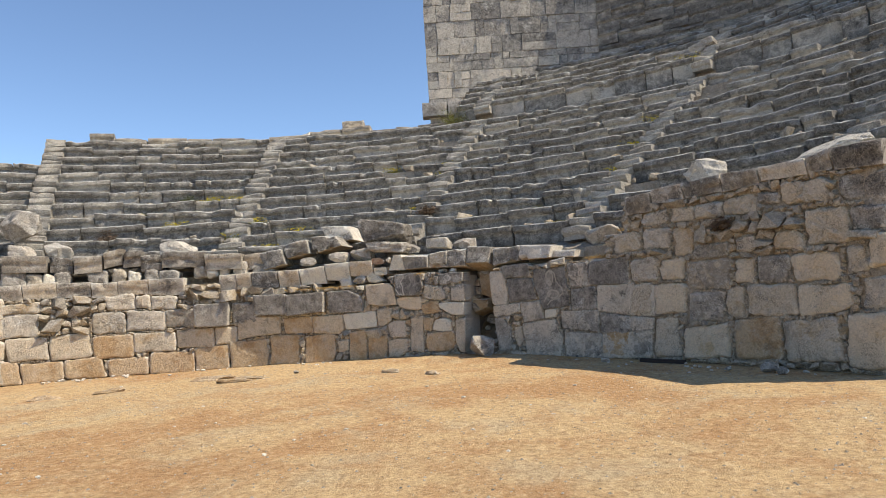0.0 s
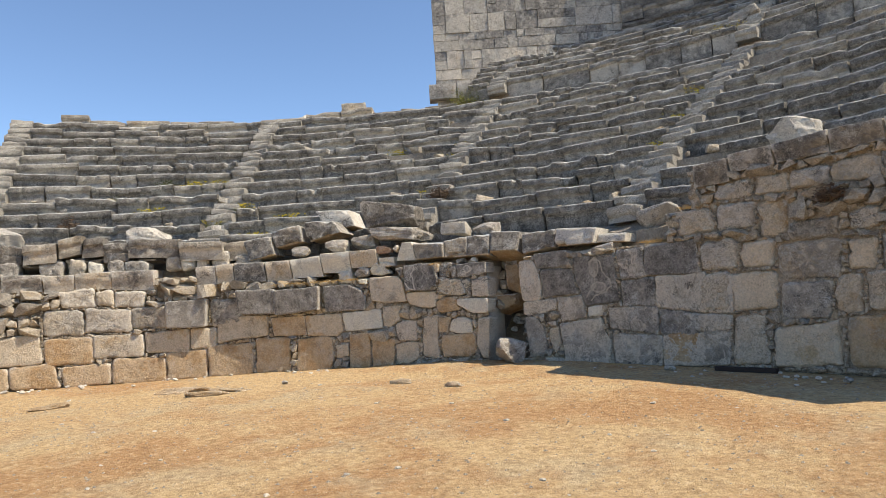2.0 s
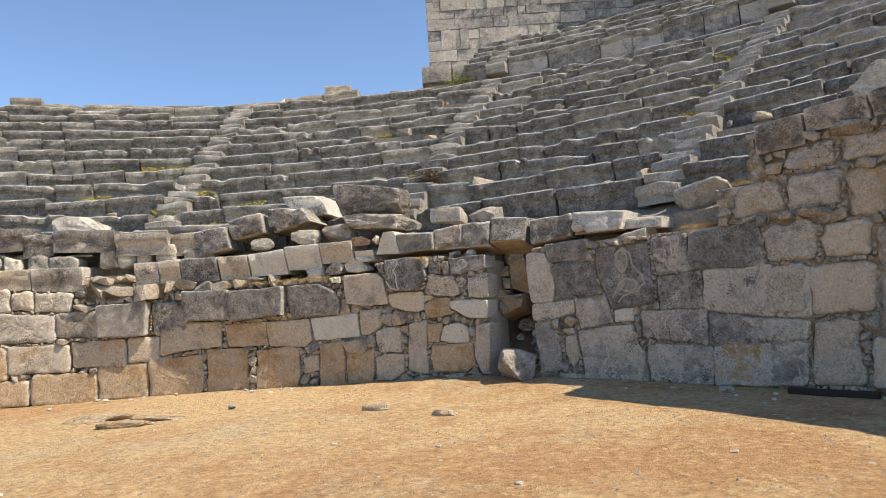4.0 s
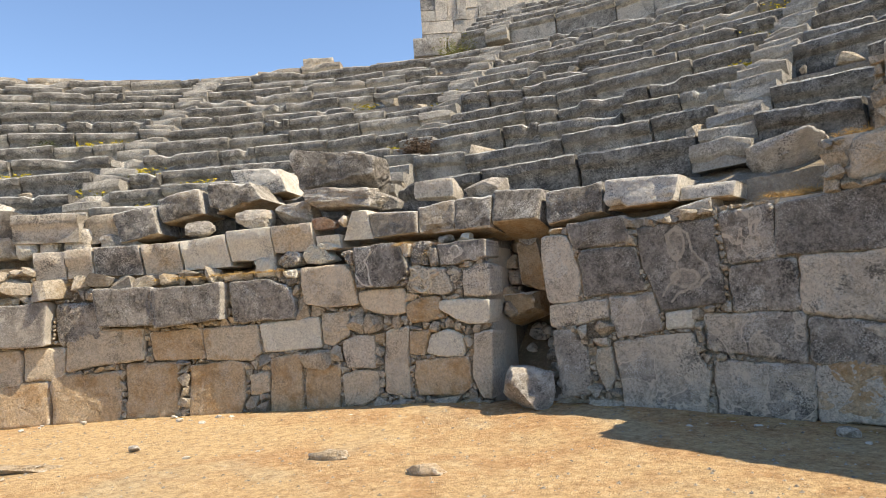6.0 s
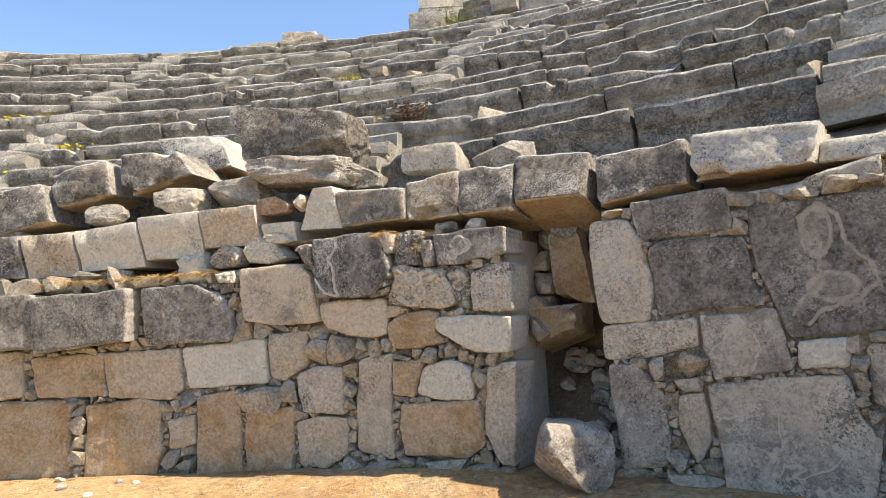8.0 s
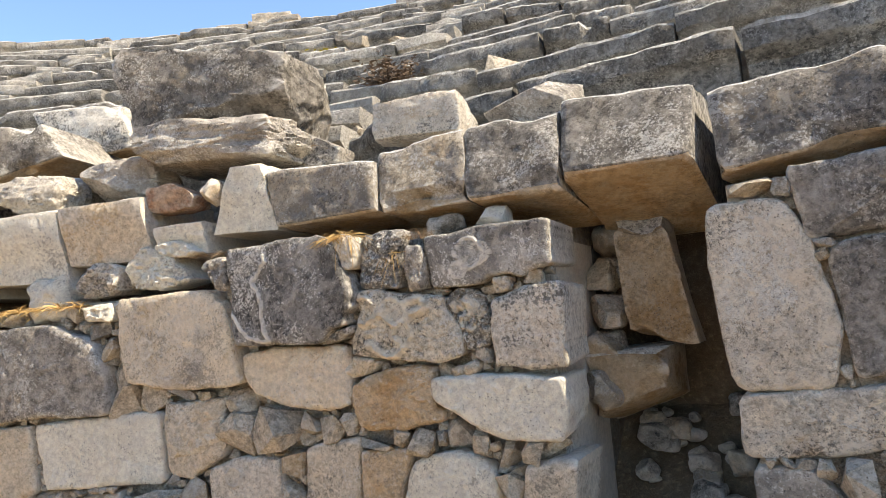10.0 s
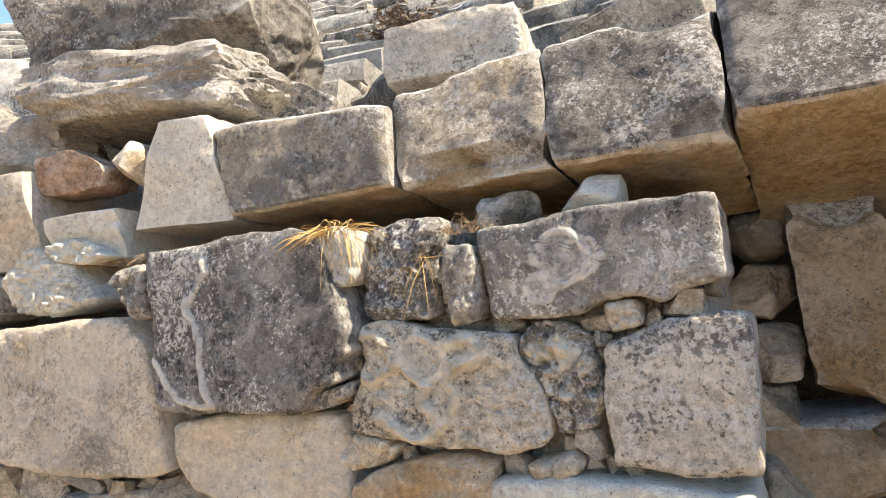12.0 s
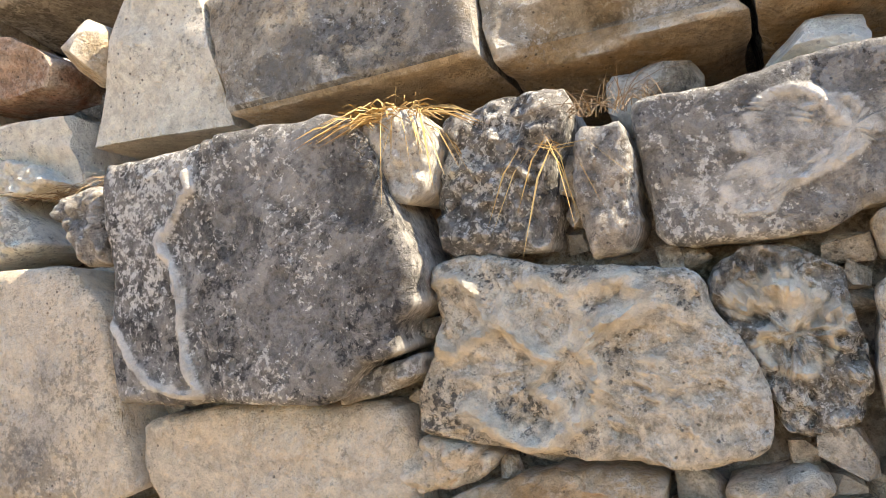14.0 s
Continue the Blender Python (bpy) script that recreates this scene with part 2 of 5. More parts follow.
STRAW = plant("dry_grass", (0.52, 0.36, 0.15), (0.36, 0.22, 0.08))
DUSTY = plant("dead_grass", (0.30, 0.21, 0.12), (0.17, 0.12, 0.08))
WEED = plant("green_weed", (0.11, 0.13, 0.035), (0.24, 0.22, 0.04))
BLOOM = plant("yellow_bloom", (0.55, 0.42, 0.03), (0.42, 0.36, 0.05))
BUSH = plant("bush_leaf", (0.06, 0.075, 0.025), (0.12, 0.12, 0.05))
TWIG = plant("brown_twig", (0.09, 0.06, 0.04), (0.16, 0.11, 0.07))
BURNT = plant("dark_plank_wood", (0.03, 0.022, 0.018), (0.05, 0.035, 0.03))

# ---------------------------------------------------------------- geometry helpers
CX, CY, RW = -4.82, 3.91, 11.36     # centre of the orchestra's circle, radius of the podium wall's face


def polar(u, r, z):
    """u: metres along the podium wall's face; r: metres from the circle's centre."""
    a = u / RW
    return Vector((CX + r * math.sin(a), CY + r * math.cos(a), z))


def fuzz(p, scale, amount):
    return noise.noise(Vector(p) * scale) * amount


def mesh_object(name, verts, faces, material, parent=None, smooth=True, label="", second=None, slots=()):
    """second: the material of the faces whose slot is 1, or those of slots 1 and 2."""
    me = bpy.data.meshes.new(name)
    me.from_pydata([tuple(v) for v in verts], [], faces)
    me.materials.append(material)
    if second is not None:
        for m in second if isinstance(second, tuple) else (second,):
            me.materials.append(m)
        me.polygons.foreach_set("material_index", slots)
    if smooth:
        me.polygons.foreach_set("use_smooth", [True] * len(me.polygons))
        me.set_sharp_from_angle(angle=radians(50))
    ob = new(name, me)
    if parent is not None:
        ob.parent = parent
    if label:
        ob["label"] = label
    return ob


def outline(corners, n, seed, wear, soft):
    """A worn outline through the corners: rounded at each corner, n points evenly spaced, uneven along its edges."""
    pts, m = [], len(corners)
    for i in range(m):
        p, q, w = (Vector(corners[(i + k) % m]).to_2d() for k in (-1, 0, 1))
        a, b = p - q, w - q
        ca, cb = min(soft, a.length * 0.3), min(soft, b.length * 0.3)
        e0, e1 = q + a.normalized() * ca, q + b.normalized() * cb
        pts += [e0, (e0 + e1) * 0.25 + q * 0.5, e1]
    length = [(pts[(i + 1) % len(pts)] - p).length for i, p in enumerate(pts)]
    total, out, i, run = sum(length), [], 0, 0.0
    for k in range(n):
        at = total * k / n
        while run + length[i] < at:
            run += length[i]
            i += 1
        out.append(pts[i].lerp(pts[(i + 1) % len(pts)], (at - run) / max(1e-6, length[i])))
    off = Vector((seed * 3.1, seed * 1.7, seed * 0.9))
    for p in out:
        q = Vector((p.x, p.y, 0)) + off
        for k in (0, 1):
            sh = Vector((5, 9, 2)) * k
            p[k] += wear * (noise.noise(q * 3.5 + sh) * 0.9 + noise.noise(q * 10 + sh) * 0.6 + noise.noise(q * 27 + sh) * 0.35 + noise.noise(q * 60 + sh) * 0.15)
    return out


def block_data(corners, front, depth, cell, seed, rough, edge, soft=0.035):
    """One facing stone: corners along the wall and up, clockwise; a worn face at the radius front, its sides going back into the wall.
    Also gives each face point's share of the stone's width and height."""
    us, zs = [c[0] for c in corners], [c[1] for c in corners]
    wide, tall = max(us) - min(us), max(zs) - min(zs)
    n = max(16, min(260, int(2 * (wide + tall) / cell)))
    rings = max(4, min(46, int(0.55 * min(wide, tall) / cell) + 3))
    rim = outline(corners, n, seed, edge, soft)
    mid = Vector((sum(p.x for p in rim) / n, sum(p.y for p in rim) / n))
    off = Vector((seed * 3.1, seed * 1.7, seed * 0.9))
    tip, lean = noise.noise(off) * 0.03, noise.noise(off + Vector((7, 7, 7))) * 0.03
    verts, share, faces = [], [], []
    for k in range(rings + 1):
        t = 1 - (1 - k / rings) ** 1.5
        for p in (rim if k else [mid]):
            u, z = mid.x + (p.x - mid.x) * t, mid.y + (p.y - mid.y) * t
            d = (1 - t) * (p - mid).length * 0.85 if k else 1.0
            q = Vector((u, z, 0)) + off
            back = edge * 1.3 * math.exp(-d / (0.004 + edge * 0.3)) + tip * (u - mid.x) + lean * (z - mid.y)
            face = rough * (0.6 * noise.noise(q * 2.6) + 0.5 * noise.noise(q * 8) + 0.4 * noise.noise(q * 22) + 0.35 * noise.noise(q * 55))
            chip = max(0.0, noise.noise(q * 4.5 + Vector((1, 8, 3))) - 0.18) * edge * 3.0 * math.exp(-d / 0.045)
            verts.append(polar(u, front + back + face + chip, z))
            share.append(((u - min(us)) / wide, (max(zs) - z) / tall))
    for i in range(n):
        faces.append((0, 1 + (i + 1) % n, 1 + i))
    for k in range(rings - 1):
        a = 1 + k * n
        for i in range(n):
            j = (i + 1) % n
            faces.append((a + i, a + j, a + n + j, a + n + i))
    last, base = 1 + (rings - 1) * n, len(verts)
    for i in range(n):
        p = rim[i].lerp(mid, min(0.12, 0.02 / max(0.05, (rim[i] - mid).length)) * (1.0 if depth < 0.6 else 0.0))
        verts.append(polar(p.x, front + depth, p.y))
    for i in range(n):
        j = (i + 1) % n
        faces.append((last + i, last + j, base + j, base + i))
    faces.append([base + k for k in range(n)])
    return verts, faces, share


LAID = []                            # the outlines laid so far, for the small stones between them
COUNT = [0]


def block(corners, parent, material, proud=0.0, depth=0.3, cell=0.03, rough=0.012, edge=0.014, soft=0.02):
    COUNT[0] += 1
    LAID.append(corners)
    v, f, _ = block_data(corners, RW - proud, depth, cell, COUNT[0], rough, edge, soft)
    return mesh_object("stone", v, f, material, parent)


def lay(quads, parent, materials, proud=0.0, depth=0.3, cell=0.05, rough=0.012, edge=0.014, spread=0.02, grow=0.004, soft=0.05):
    for quad in quads:
        (u0, z0, u1, z1, u2, z2, u3, z3) = quad      # top left, top right, bottom right, bottom left
        seed = COUNT[0] + 1
        k = [noise.noise(Vector((seed * 2.3, i * 1.9, 0.7))) * 0.05 for i in range(8)]
        corners = [(u0 - grow + k[0], z0 + grow), ((u0 + u1) / 2 + k[1] * 3, (z0 + z1) / 2 + grow + k[2] * 0.5), (u1 + grow, z1 + grow + k[3]), (u2 + grow + k[4], z2 - grow), ((u2 + u3) / 2 + k[5] * 3, (z2 + z3) / 2 - grow), (u3 - grow, z3 - grow + k[6] * 0.6)]
        block(corners, parent, materials[seed * 7919 % len(materials)], proud + spread * noise.noise(Vector((seed * 1.37, 0.5, 3.1))), depth, cell, rough, edge, soft)


def rock_data(size, seed, rough=0.22, flat=0.5, cuts=6, box=0.5):
    """A broken block: between a box and a ball, cut by some planes, with a rough skin."""
    rng = random.Random(seed)
    bm = bmesh.new()
    bmesh.ops.create_icosphere(bm, subdivisions=5 if max(size) > 0.4 else 4 if max(size) > 0.2 else 3 if max(size) > 0.12 else 2, radius=1.0)
    off = Vector((rng.random() * 50, rng.random() * 50, rng.random() * 50))
    planes = []
    for _ in range(cuts):
        d = Vector((rng.uniform(-1, 1), rng.uniform(-1, 1), rng.uniform(-1, 1))).normalized()
        planes.append((d, rng.uniform(0.5, 0.86)))
    for v in bm.verts:
        p = v.co.copy()
        top = max(abs(p.x), abs(p.y), abs(p.z))
        p = p.lerp(p / top * 0.86, box)
        for d, h in planes:
            over = p.dot(d) - h
            if over > 0:
                p -= d * over * 0.97
        p += p.normalized() * (noise.noise(p * 1.4 + off) * rough * 0.8 + (0.45 - noise.turbulence(p * 2.2 + off, 4, True)) * rough * 0.5 + noise.noise(p * 11 + off) * rough * 0.2 + noise.noise(p * 26 + off) * rough * 0.12)
        v.co = Vector((p.x * size[0] / 2, p.y * size[1] / 2, p.z * size[2] / 2))
    return bm


def shard_data(size, rng):
    """A small angular stone: the hull of some random points in a box."""
    bm = bmesh.new()
    for _ in range(13):
        p = Vector((rng.uniform(-1, 1), rng.uniform(-1, 1), rng.uniform(-1, 1)))
        p = p / max(abs(p.x), abs(p.y), abs(p.z)) * rng.uniform(0.8, 1.0)
        bm.verts.new((p.x * size[0] / 2, p.y * size[1] / 2, p.z * size[2] / 2))
    hull = bmesh.ops.convex_hull(bm, input=bm.verts)
    bmesh.ops.delete(bm, geom=[v for v in hull["geom_interior"] if isinstance(v, bmesh.types.BMVert)], context="VERTS")
    bm.verts.index_update()
    return bm


def rock(name, label, u, r, z, size, material, seed, turn=(0, 0, 0), rough=0.2, box=0.5, cuts=6, category="stone"):
    """A loose stone with its middle at (u, r) and its foot at z."""
    bm = rock_data(size, seed, rough, box=box, cuts=cuts)
    me = bpy.data.meshes.new(name)
    bm.to_mesh(me)
    bm.free()
    me.polygons.foreach_set("use_smooth", [True] * len(me.polygons))
    me.set_sharp_from_angle(angle=radians(38))
    me.materials.append(material)
    ob = new(name, me)
    p = polar(u, r, z + size[2] * 0.46)
    ob.matrix_world = pose(p.x, p.y, p.z, turn[0], turn[1], turn[2] - math.degrees(u / RW))
    return tagged(ob, label, category)


def thing(name, label, category="", group="", kind="", at=(0, 0, 0)):
    ob = new(name)
    ob.location = at
    return tagged(ob, label, category, group, kind)

# ---------------------------------------------------------------- ground
def ground_z(x, y):
    r = math.hypot(x - CX, y - CY)
    near = max(0.0, 1 - abs(r - 11.2) / 1.4) if r < 12 else 0.0
    a = math.atan2(x - CX, y - CY) * RW
    heap = math.exp(-((a - 5.0) / 2.6) ** 2) * 0.12 * near
    return noise.noise(Vector((x * 0.35, y * 0.35, 0))) * 0.03 + noise.noise(Vector((x * 1.7, y * 1.7, 3))) * 0.012 + noise.noise(Vector((x * 6, y * 6, 7))) * 0.005 + heap - 0.02


def steps_of(lo, a, b, hi, fine, coarse):
    out, v = [], lo
    while v < a:
        out.append(v)
        v += max(fine, (a - v) * 0.3 + 0.02)
    v = a
    while v < b:
        out.append(v)
        v += fine
    v = b
    while v < hi:
        out.append(v)
        v += max(fine, (v - b) * 0.4)
    return out + [hi]


xs = steps_of(-900, -11.5, 7.5, 900, 0.085, 1)
ys = steps_of(-900, 2.5, 16.0, 900, 0.085, 1)
gv = [(x, y, ground_z(x, y)) for y in ys for x in xs]
gf = [(j * len(xs) + i, j * len(xs) + i + 1, (j + 1) * len(xs) + i + 1, (j + 1) * len(xs) + i) for j in range(len(ys) - 1) for i in range(len(xs) - 1)]
ground = tagged(mesh_object("ground", gv, gf, DIRT), "dry orange-brown earth floor of the orchestra", "ground", kind="structure")

# ---------------------------------------------------------------- podium wall
wall_left = thing("wall_podium", "podium wall of squared limestone blocks with rubble between", "wall", kind="structure")
wall_right = thing("wall_parapet", "higher patched wall of grey limestone blocks, dark with lichen", "wall", kind="structure")


def core(name, u0, u1, r0, r1, top, parent, material=FILL, step=0.12, low=-0.15, rows=24):
    """The earth and mortar body of a wall, behind its facing stones."""
    n = int((u1 - u0) / step)
    v, f = [], []
    for i in range(n + 1):
        u = u0 + (u1 - u0) * i / n
        h = top(u)
        for j in range(rows + 1):
            z = low + (h - low) * j / rows
            v.append(polar(u, r0 + fuzz((u, z, 2.0), 5, 0.03) + fuzz((u, z, 5.0), 17, 0.012), z))
        v.append(polar(u, r1, h + fuzz((u, 3, h), 3, 0.03)))
        v.append(polar(u, r1, low))
    w = rows + 3
    for i in range(n):
        for j in range(w - 1):
            f.append((i * w + j, (i + 1) * w + j, (i + 1) * w + j + 1, i * w + j + 1))
    f.append(list(range(w)))
    f.append([n * w + k for k in range(w)][::-1])
    return mesh_object(name, v, f, material, parent)


def top_left(u):
    return 2.05 if u < 1.5 else 1.78 if u < 3.3 else 1.85


def top_right(u):
    return 1.95 if u < 8.5 else 2.4 if u < 8.95 else 3.0


core("core", -16.0, 2.0, RW + 0.12, RW + 0.9, top_left, wall_left)
core("core", 2.0, 5.08, RW + 0.11, RW + 0.9, top_left, wall_left, MORTAR, 0.03, rows=70)
core("core", 5.84, 13.6, RW + 0.17, RW + 0.75, top_right, wall_right, MORTAR, 0.06)
# squared stones by course: top left, top right, bottom right, bottom left, each along the wall and up, in metres
LEFT_BOTTOM = [
    (-5.72, 0.54, -5.39, 0.52, -5.32, -0.03, -5.72, -0.02),
    (-5.34, 0.45, -4.48, 0.43, -4.45, 0.01, -5.3, -0.07),
    (-4.47, 0.43, -3.67, 0.46, -3.56, -0.02, -4.45, 0.01),
    (-3.55, 0.38, -2.66, 0.38, -2.67, -0.03, -3.54, -0.03),
    (-2.64, 0.47, -1.62, 0.44, -1.61, -0.1, -2.63, -0.03),
    (-1.58, 0.53, -0.78, 0.55, -0.77, -0.04, -1.57, -0.04),
]
LEFT_SECOND = [
    (-5.6, 1.0, -4.81, 1.04, -4.78, 0.5, -5.56, 0.5),
    (-4.77, 1.03, -3.92, 1.06, -3.9, 0.48, -4.74, 0.45),
    (-3.87, 0.94, -2.98, 0.94, -2.96, 0.41, -3.85, 0.43),
    (-2.96, 0.97, -2.04, 0.91, -2.02, 0.47, -2.97, 0.5),
    (-2.01, 0.96, -1.14, 0.97, -1.12, 0.51, -1.99, 0.53),
]
LEFT_THIRD = [
    (-5.7, 1.56, -4.95, 1.57, -4.96, 1.02, -5.71, 1.05),
    (-3.88, 1.5, -3.13, 1.48, -3.14, 0.98, -3.87, 1.0),
    (-3.1, 1.51, -2.24, 1.45, -2.26, 0.98, -3.12, 1.02),
    (-2.24, 1.48, -1.53, 1.45, -1.54, 1.01, -2.22, 1.05),
    (-0.69, 1.54, -0.06, 1.54, -0.09, 1.0, -0.67, 0.99),
]
LEFT_THIRD_DARK = [
    (-1.52, 1.55, -0.71, 1.57, -0.71, 1.0, -1.52, 1.01),
]
LEFT_FOURTH = [
    (-5.7, 1.81, -4.91, 1.82, -4.93, 1.57, -5.7, 1.56),
    (-3.58, 1.87, -2.92, 1.91, -2.93, 1.52, -3.55, 1.54),
    (-2.9, 1.84, -2.57, 1.85, -2.58, 1.54, -2.91, 1.54),
    (-2.55, 1.82, -1.94, 1.78, -1.95, 1.47, -2.56, 1.5),
]
LEFT_CORNICE = [
    (-5.91, 2.22, -5.28, 2.23, -5.26, 1.88, -5.91, 1.9),
    (-5.28, 2.23, -4.57, 2.27, -4.58, 1.89, -5.26, 1.91),
    (-4.57, 2.24, -3.86, 2.23, -3.87, 1.89, -4.58, 1.89),
    (-3.86, 2.2, -3.28, 2.2, -3.3, 1.85, -3.85, 1.85),
    (-3.28, 2.22, -2.6, 2.23, -2.61, 1.89, -3.29, 1.89),
    (-2.6, 2.23, -1.78, 2.22, -1.79, 1.8, -2.61, 1.86),
]
LEFT_COPING = [
    (-5.68, 2.89, -4.8, 2.9, -4.78, 2.56, -5.69, 2.58),
    (-4.74, 2.9, -4.27, 2.88, -4.27, 2.55, -4.75, 2.56),
    (-4.24, 2.88, -3.65, 2.88, -3.66, 2.51, -4.25, 2.54),
    (-3.61, 2.95, -3.21, 2.93, -3.21, 2.53, -3.62, 2.55),
    (-3.2, 2.93, -2.8, 2.91, -2.81, 2.58, -3.18, 2.57),
    (-2.81, 2.85, -2.33, 2.85, -2.36, 2.48, -2.82, 2.48),
    (-2.33, 2.86, -1.36, 2.81, -1.37, 2.4, -2.34, 2.46),
    (-1.33, 2.78, -0.45, 2.73, -0.49, 2.39, -1.34, 2.4),
    (-0.43, 2.77, 0.28, 2.72, 0.27, 2.42, -0.44, 2.46),
]
MID_BOTTOM = [
    (-0.2, 0.62, 0.18, 0.58, 0.19, -0.07, -0.21, -0.04),
    (0.24, 0.7, 0.94, 0.68, 0.93, -0.05, 0.22, -0.05),
]
MID_SECOND = [
    (-0.18, 1.19, 0.5, 1.14, 0.51, 0.72, -0.2, 0.76),
]
MID_DARK = [
    (-0.15, 1.7, 0.67, 1.65, 0.68, 1.16, -0.07, 1.2),
    (0.69, 1.65, 1.65, 1.68, 1.66, 1.2, 0.71, 1.15),
]
MID_TOP = [
    (2.01, 1.93, 2.29, 1.94, 2.3, 1.7, 2.01, 1.72),
]
CORNICE = [
    (-0.16, 2.26, 0.46, 2.25, 0.49, 1.85, -0.17, 1.88),
    (0.48, 2.25, 1.01, 2.25, 1.03, 1.83, 0.51, 1.84),
    (1.02, 2.25, 1.66, 2.3, 1.7, 1.87, 1.05, 1.87),
    (1.66, 2.33, 2.29, 2.34, 2.3, 1.93, 1.7, 1.93),
    (2.29, 2.34, 2.86, 2.34, 2.88, 1.98, 2.3, 2.0),
    (2.9, 2.16, 3.22, 2.16, 3.22, 1.99, 2.9, 2.0),
]
RIGHT_MID = [
    (7.6, 1.9, 8.09, 1.89, 8.07, 1.42, 7.67, 1.4),
    (8.09, 1.91, 8.97, 1.93, 8.98, 1.42, 8.08, 1.45),
    (7.67, 1.39, 8.23, 1.4, 8.21, 0.96, 7.65, 0.96),
    (8.25, 1.42, 9.06, 1.41, 9.05, 0.81, 8.23, 0.93),
    (7.38, 0.96, 8.25, 0.93, 8.24, 0.49, 7.39, 0.6),
    (8.27, 0.9, 8.95, 0.8, 8.94, 0.49, 8.26, 0.49),
    (9.06, 1.38, 9.48, 1.38, 9.46, 0.8, 9.07, 0.81),
    (7.45, 0.52, 8.28, 0.47, 8.25, -0.0, 7.45, -0.03),
    (8.3, 0.47, 9.39, 0.54, 9.34, 0.04, 8.28, -0.01),
    (8.68, 0.81, 9.42, 0.78, 9.39, 0.57, 8.97, 0.54),
]
RIGHT_CAP = [
    (9.07, 3.05, 9.61, 3.08, 9.6, 2.73, 9.04, 2.72),
    (9.63, 3.12, 10.27, 3.13, 10.27, 2.86, 9.61, 2.86),
    (10.27, 3.13, 11.03, 3.16, 11.02, 2.86, 10.3, 2.86),
    (11.05, 3.16, 11.72, 3.13, 11.7, 2.88, 11.02, 2.86),
    (11.72, 3.13, 12.53, 3.12, 12.53, 2.88, 11.73, 2.92),
    (12.53, 3.12, 12.92, 3.18, 12.92, 2.87, 12.53, 2.9),
    (12.92, 3.18, 13.73, 3.13, 13.68, 2.8, 12.94, 2.87),
]
RIGHT_A = [
    (9.35, 2.73, 9.89, 2.75, 9.89, 2.45, 9.33, 2.48),
    (9.92, 2.75, 10.44, 2.73, 10.41, 2.44, 9.9, 2.46),
    (10.44, 2.73, 10.96, 2.73, 10.92, 2.43, 10.44, 2.45),
    (10.98, 2.75, 11.58, 2.78, 11.6, 2.45, 10.95, 2.44),
    (11.6, 2.76, 11.98, 2.75, 11.95, 2.52, 11.59, 2.57),
    (12.01, 2.83, 12.78, 2.82, 12.81, 2.44, 11.98, 2.48),
    (12.87, 2.8, 13.68, 2.73, 13.64, 2.32, 13.0, 2.39),
]
RIGHT_B = [
    (8.71, 2.4, 9.26, 2.41, 9.29, 2.02, 8.66, 2.01),
    (9.35, 2.43, 9.92, 2.42, 9.88, 2.02, 9.31, 2.02),
    (9.93, 2.36, 10.37, 2.37, 10.32, 1.87, 9.92, 1.85),
    (10.37, 2.06, 11.03, 2.05, 11.0, 1.77, 10.34, 1.77),
    (11.15, 2.09, 11.52, 2.13, 11.52, 1.82, 11.13, 1.85),
    (11.85, 2.1, 12.32, 2.09, 12.33, 1.79, 11.83, 1.79),
    (12.37, 2.39, 13.04, 2.37, 13.06, 1.81, 12.36, 1.81),
    (13.05, 2.35, 13.63, 2.3, 13.59, 1.95, 13.08, 1.96),
]
RIGHT_C = [
    (9.05, 1.88, 9.64, 1.88, 9.6, 1.45, 9.02, 1.46),
    (9.65, 1.82, 10.17, 1.84, 10.13, 1.44, 9.63, 1.45),
    (10.19, 1.77, 11.02, 1.74, 10.98, 1.23, 10.15, 1.24),
    (11.12, 1.73, 11.48, 1.74, 11.44, 1.31, 11.08, 1.32),
    (11.5, 1.76, 12.07, 1.73, 12.03, 1.3, 11.48, 1.31),
    (12.08, 1.73, 12.88, 1.72, 12.88, 1.3, 12.11, 1.27),
    (12.97, 1.81, 13.27, 1.79, 13.27, 1.4, 12.93, 1.37),
    (13.32, 1.92, 13.68, 1.89, 13.63, 1.46, 13.31, 1.43),
]
RIGHT_D = [
    (9.02, 1.42, 9.47, 1.42, 9.42, 0.85, 8.96, 0.82),
    (9.49, 1.4, 10.14, 1.38, 10.09, 0.84, 9.45, 0.82),
    (10.15, 1.21, 10.86, 1.21, 10.82, 0.7, 10.13, 0.69),
    (10.9, 1.25, 11.26, 1.29, 11.23, 0.78, 10.87, 0.77),
    (11.28, 1.29, 12.11, 1.29, 12.13, 0.79, 11.28, 0.78),
    (12.15, 1.25, 13.0, 1.27, 13.01, 0.87, 12.15, 0.78),
    (13.14, 1.33, 13.62, 1.35, 13.57, 0.88, 13.09, 0.86),
]
RIGHT_E = [
    (9.44, 0.75, 9.93, 0.78, 9.93, 0.07, 9.41, 0.05),
    (10.04, 0.61, 10.91, 0.67, 10.91, 0.08, 10.0, 0.04),
    (11.0, 0.73, 11.8, 0.77, 11.85, 0.1, 10.95, 0.05),
    (11.83, 0.71, 12.73, 0.77, 12.8, 0.13, 11.89, 0.08),
    (12.9, 0.83, 13.57, 0.85, 13.48, 0.04, 12.83, 0.06),
    (8.28, 0.48, 8.92, 0.7, 8.89, 0.05, 8.25, 0.04),
    (8.95, 0.78, 9.41, 0.77, 9.35, 0.05, 8.89, 0.03),
]


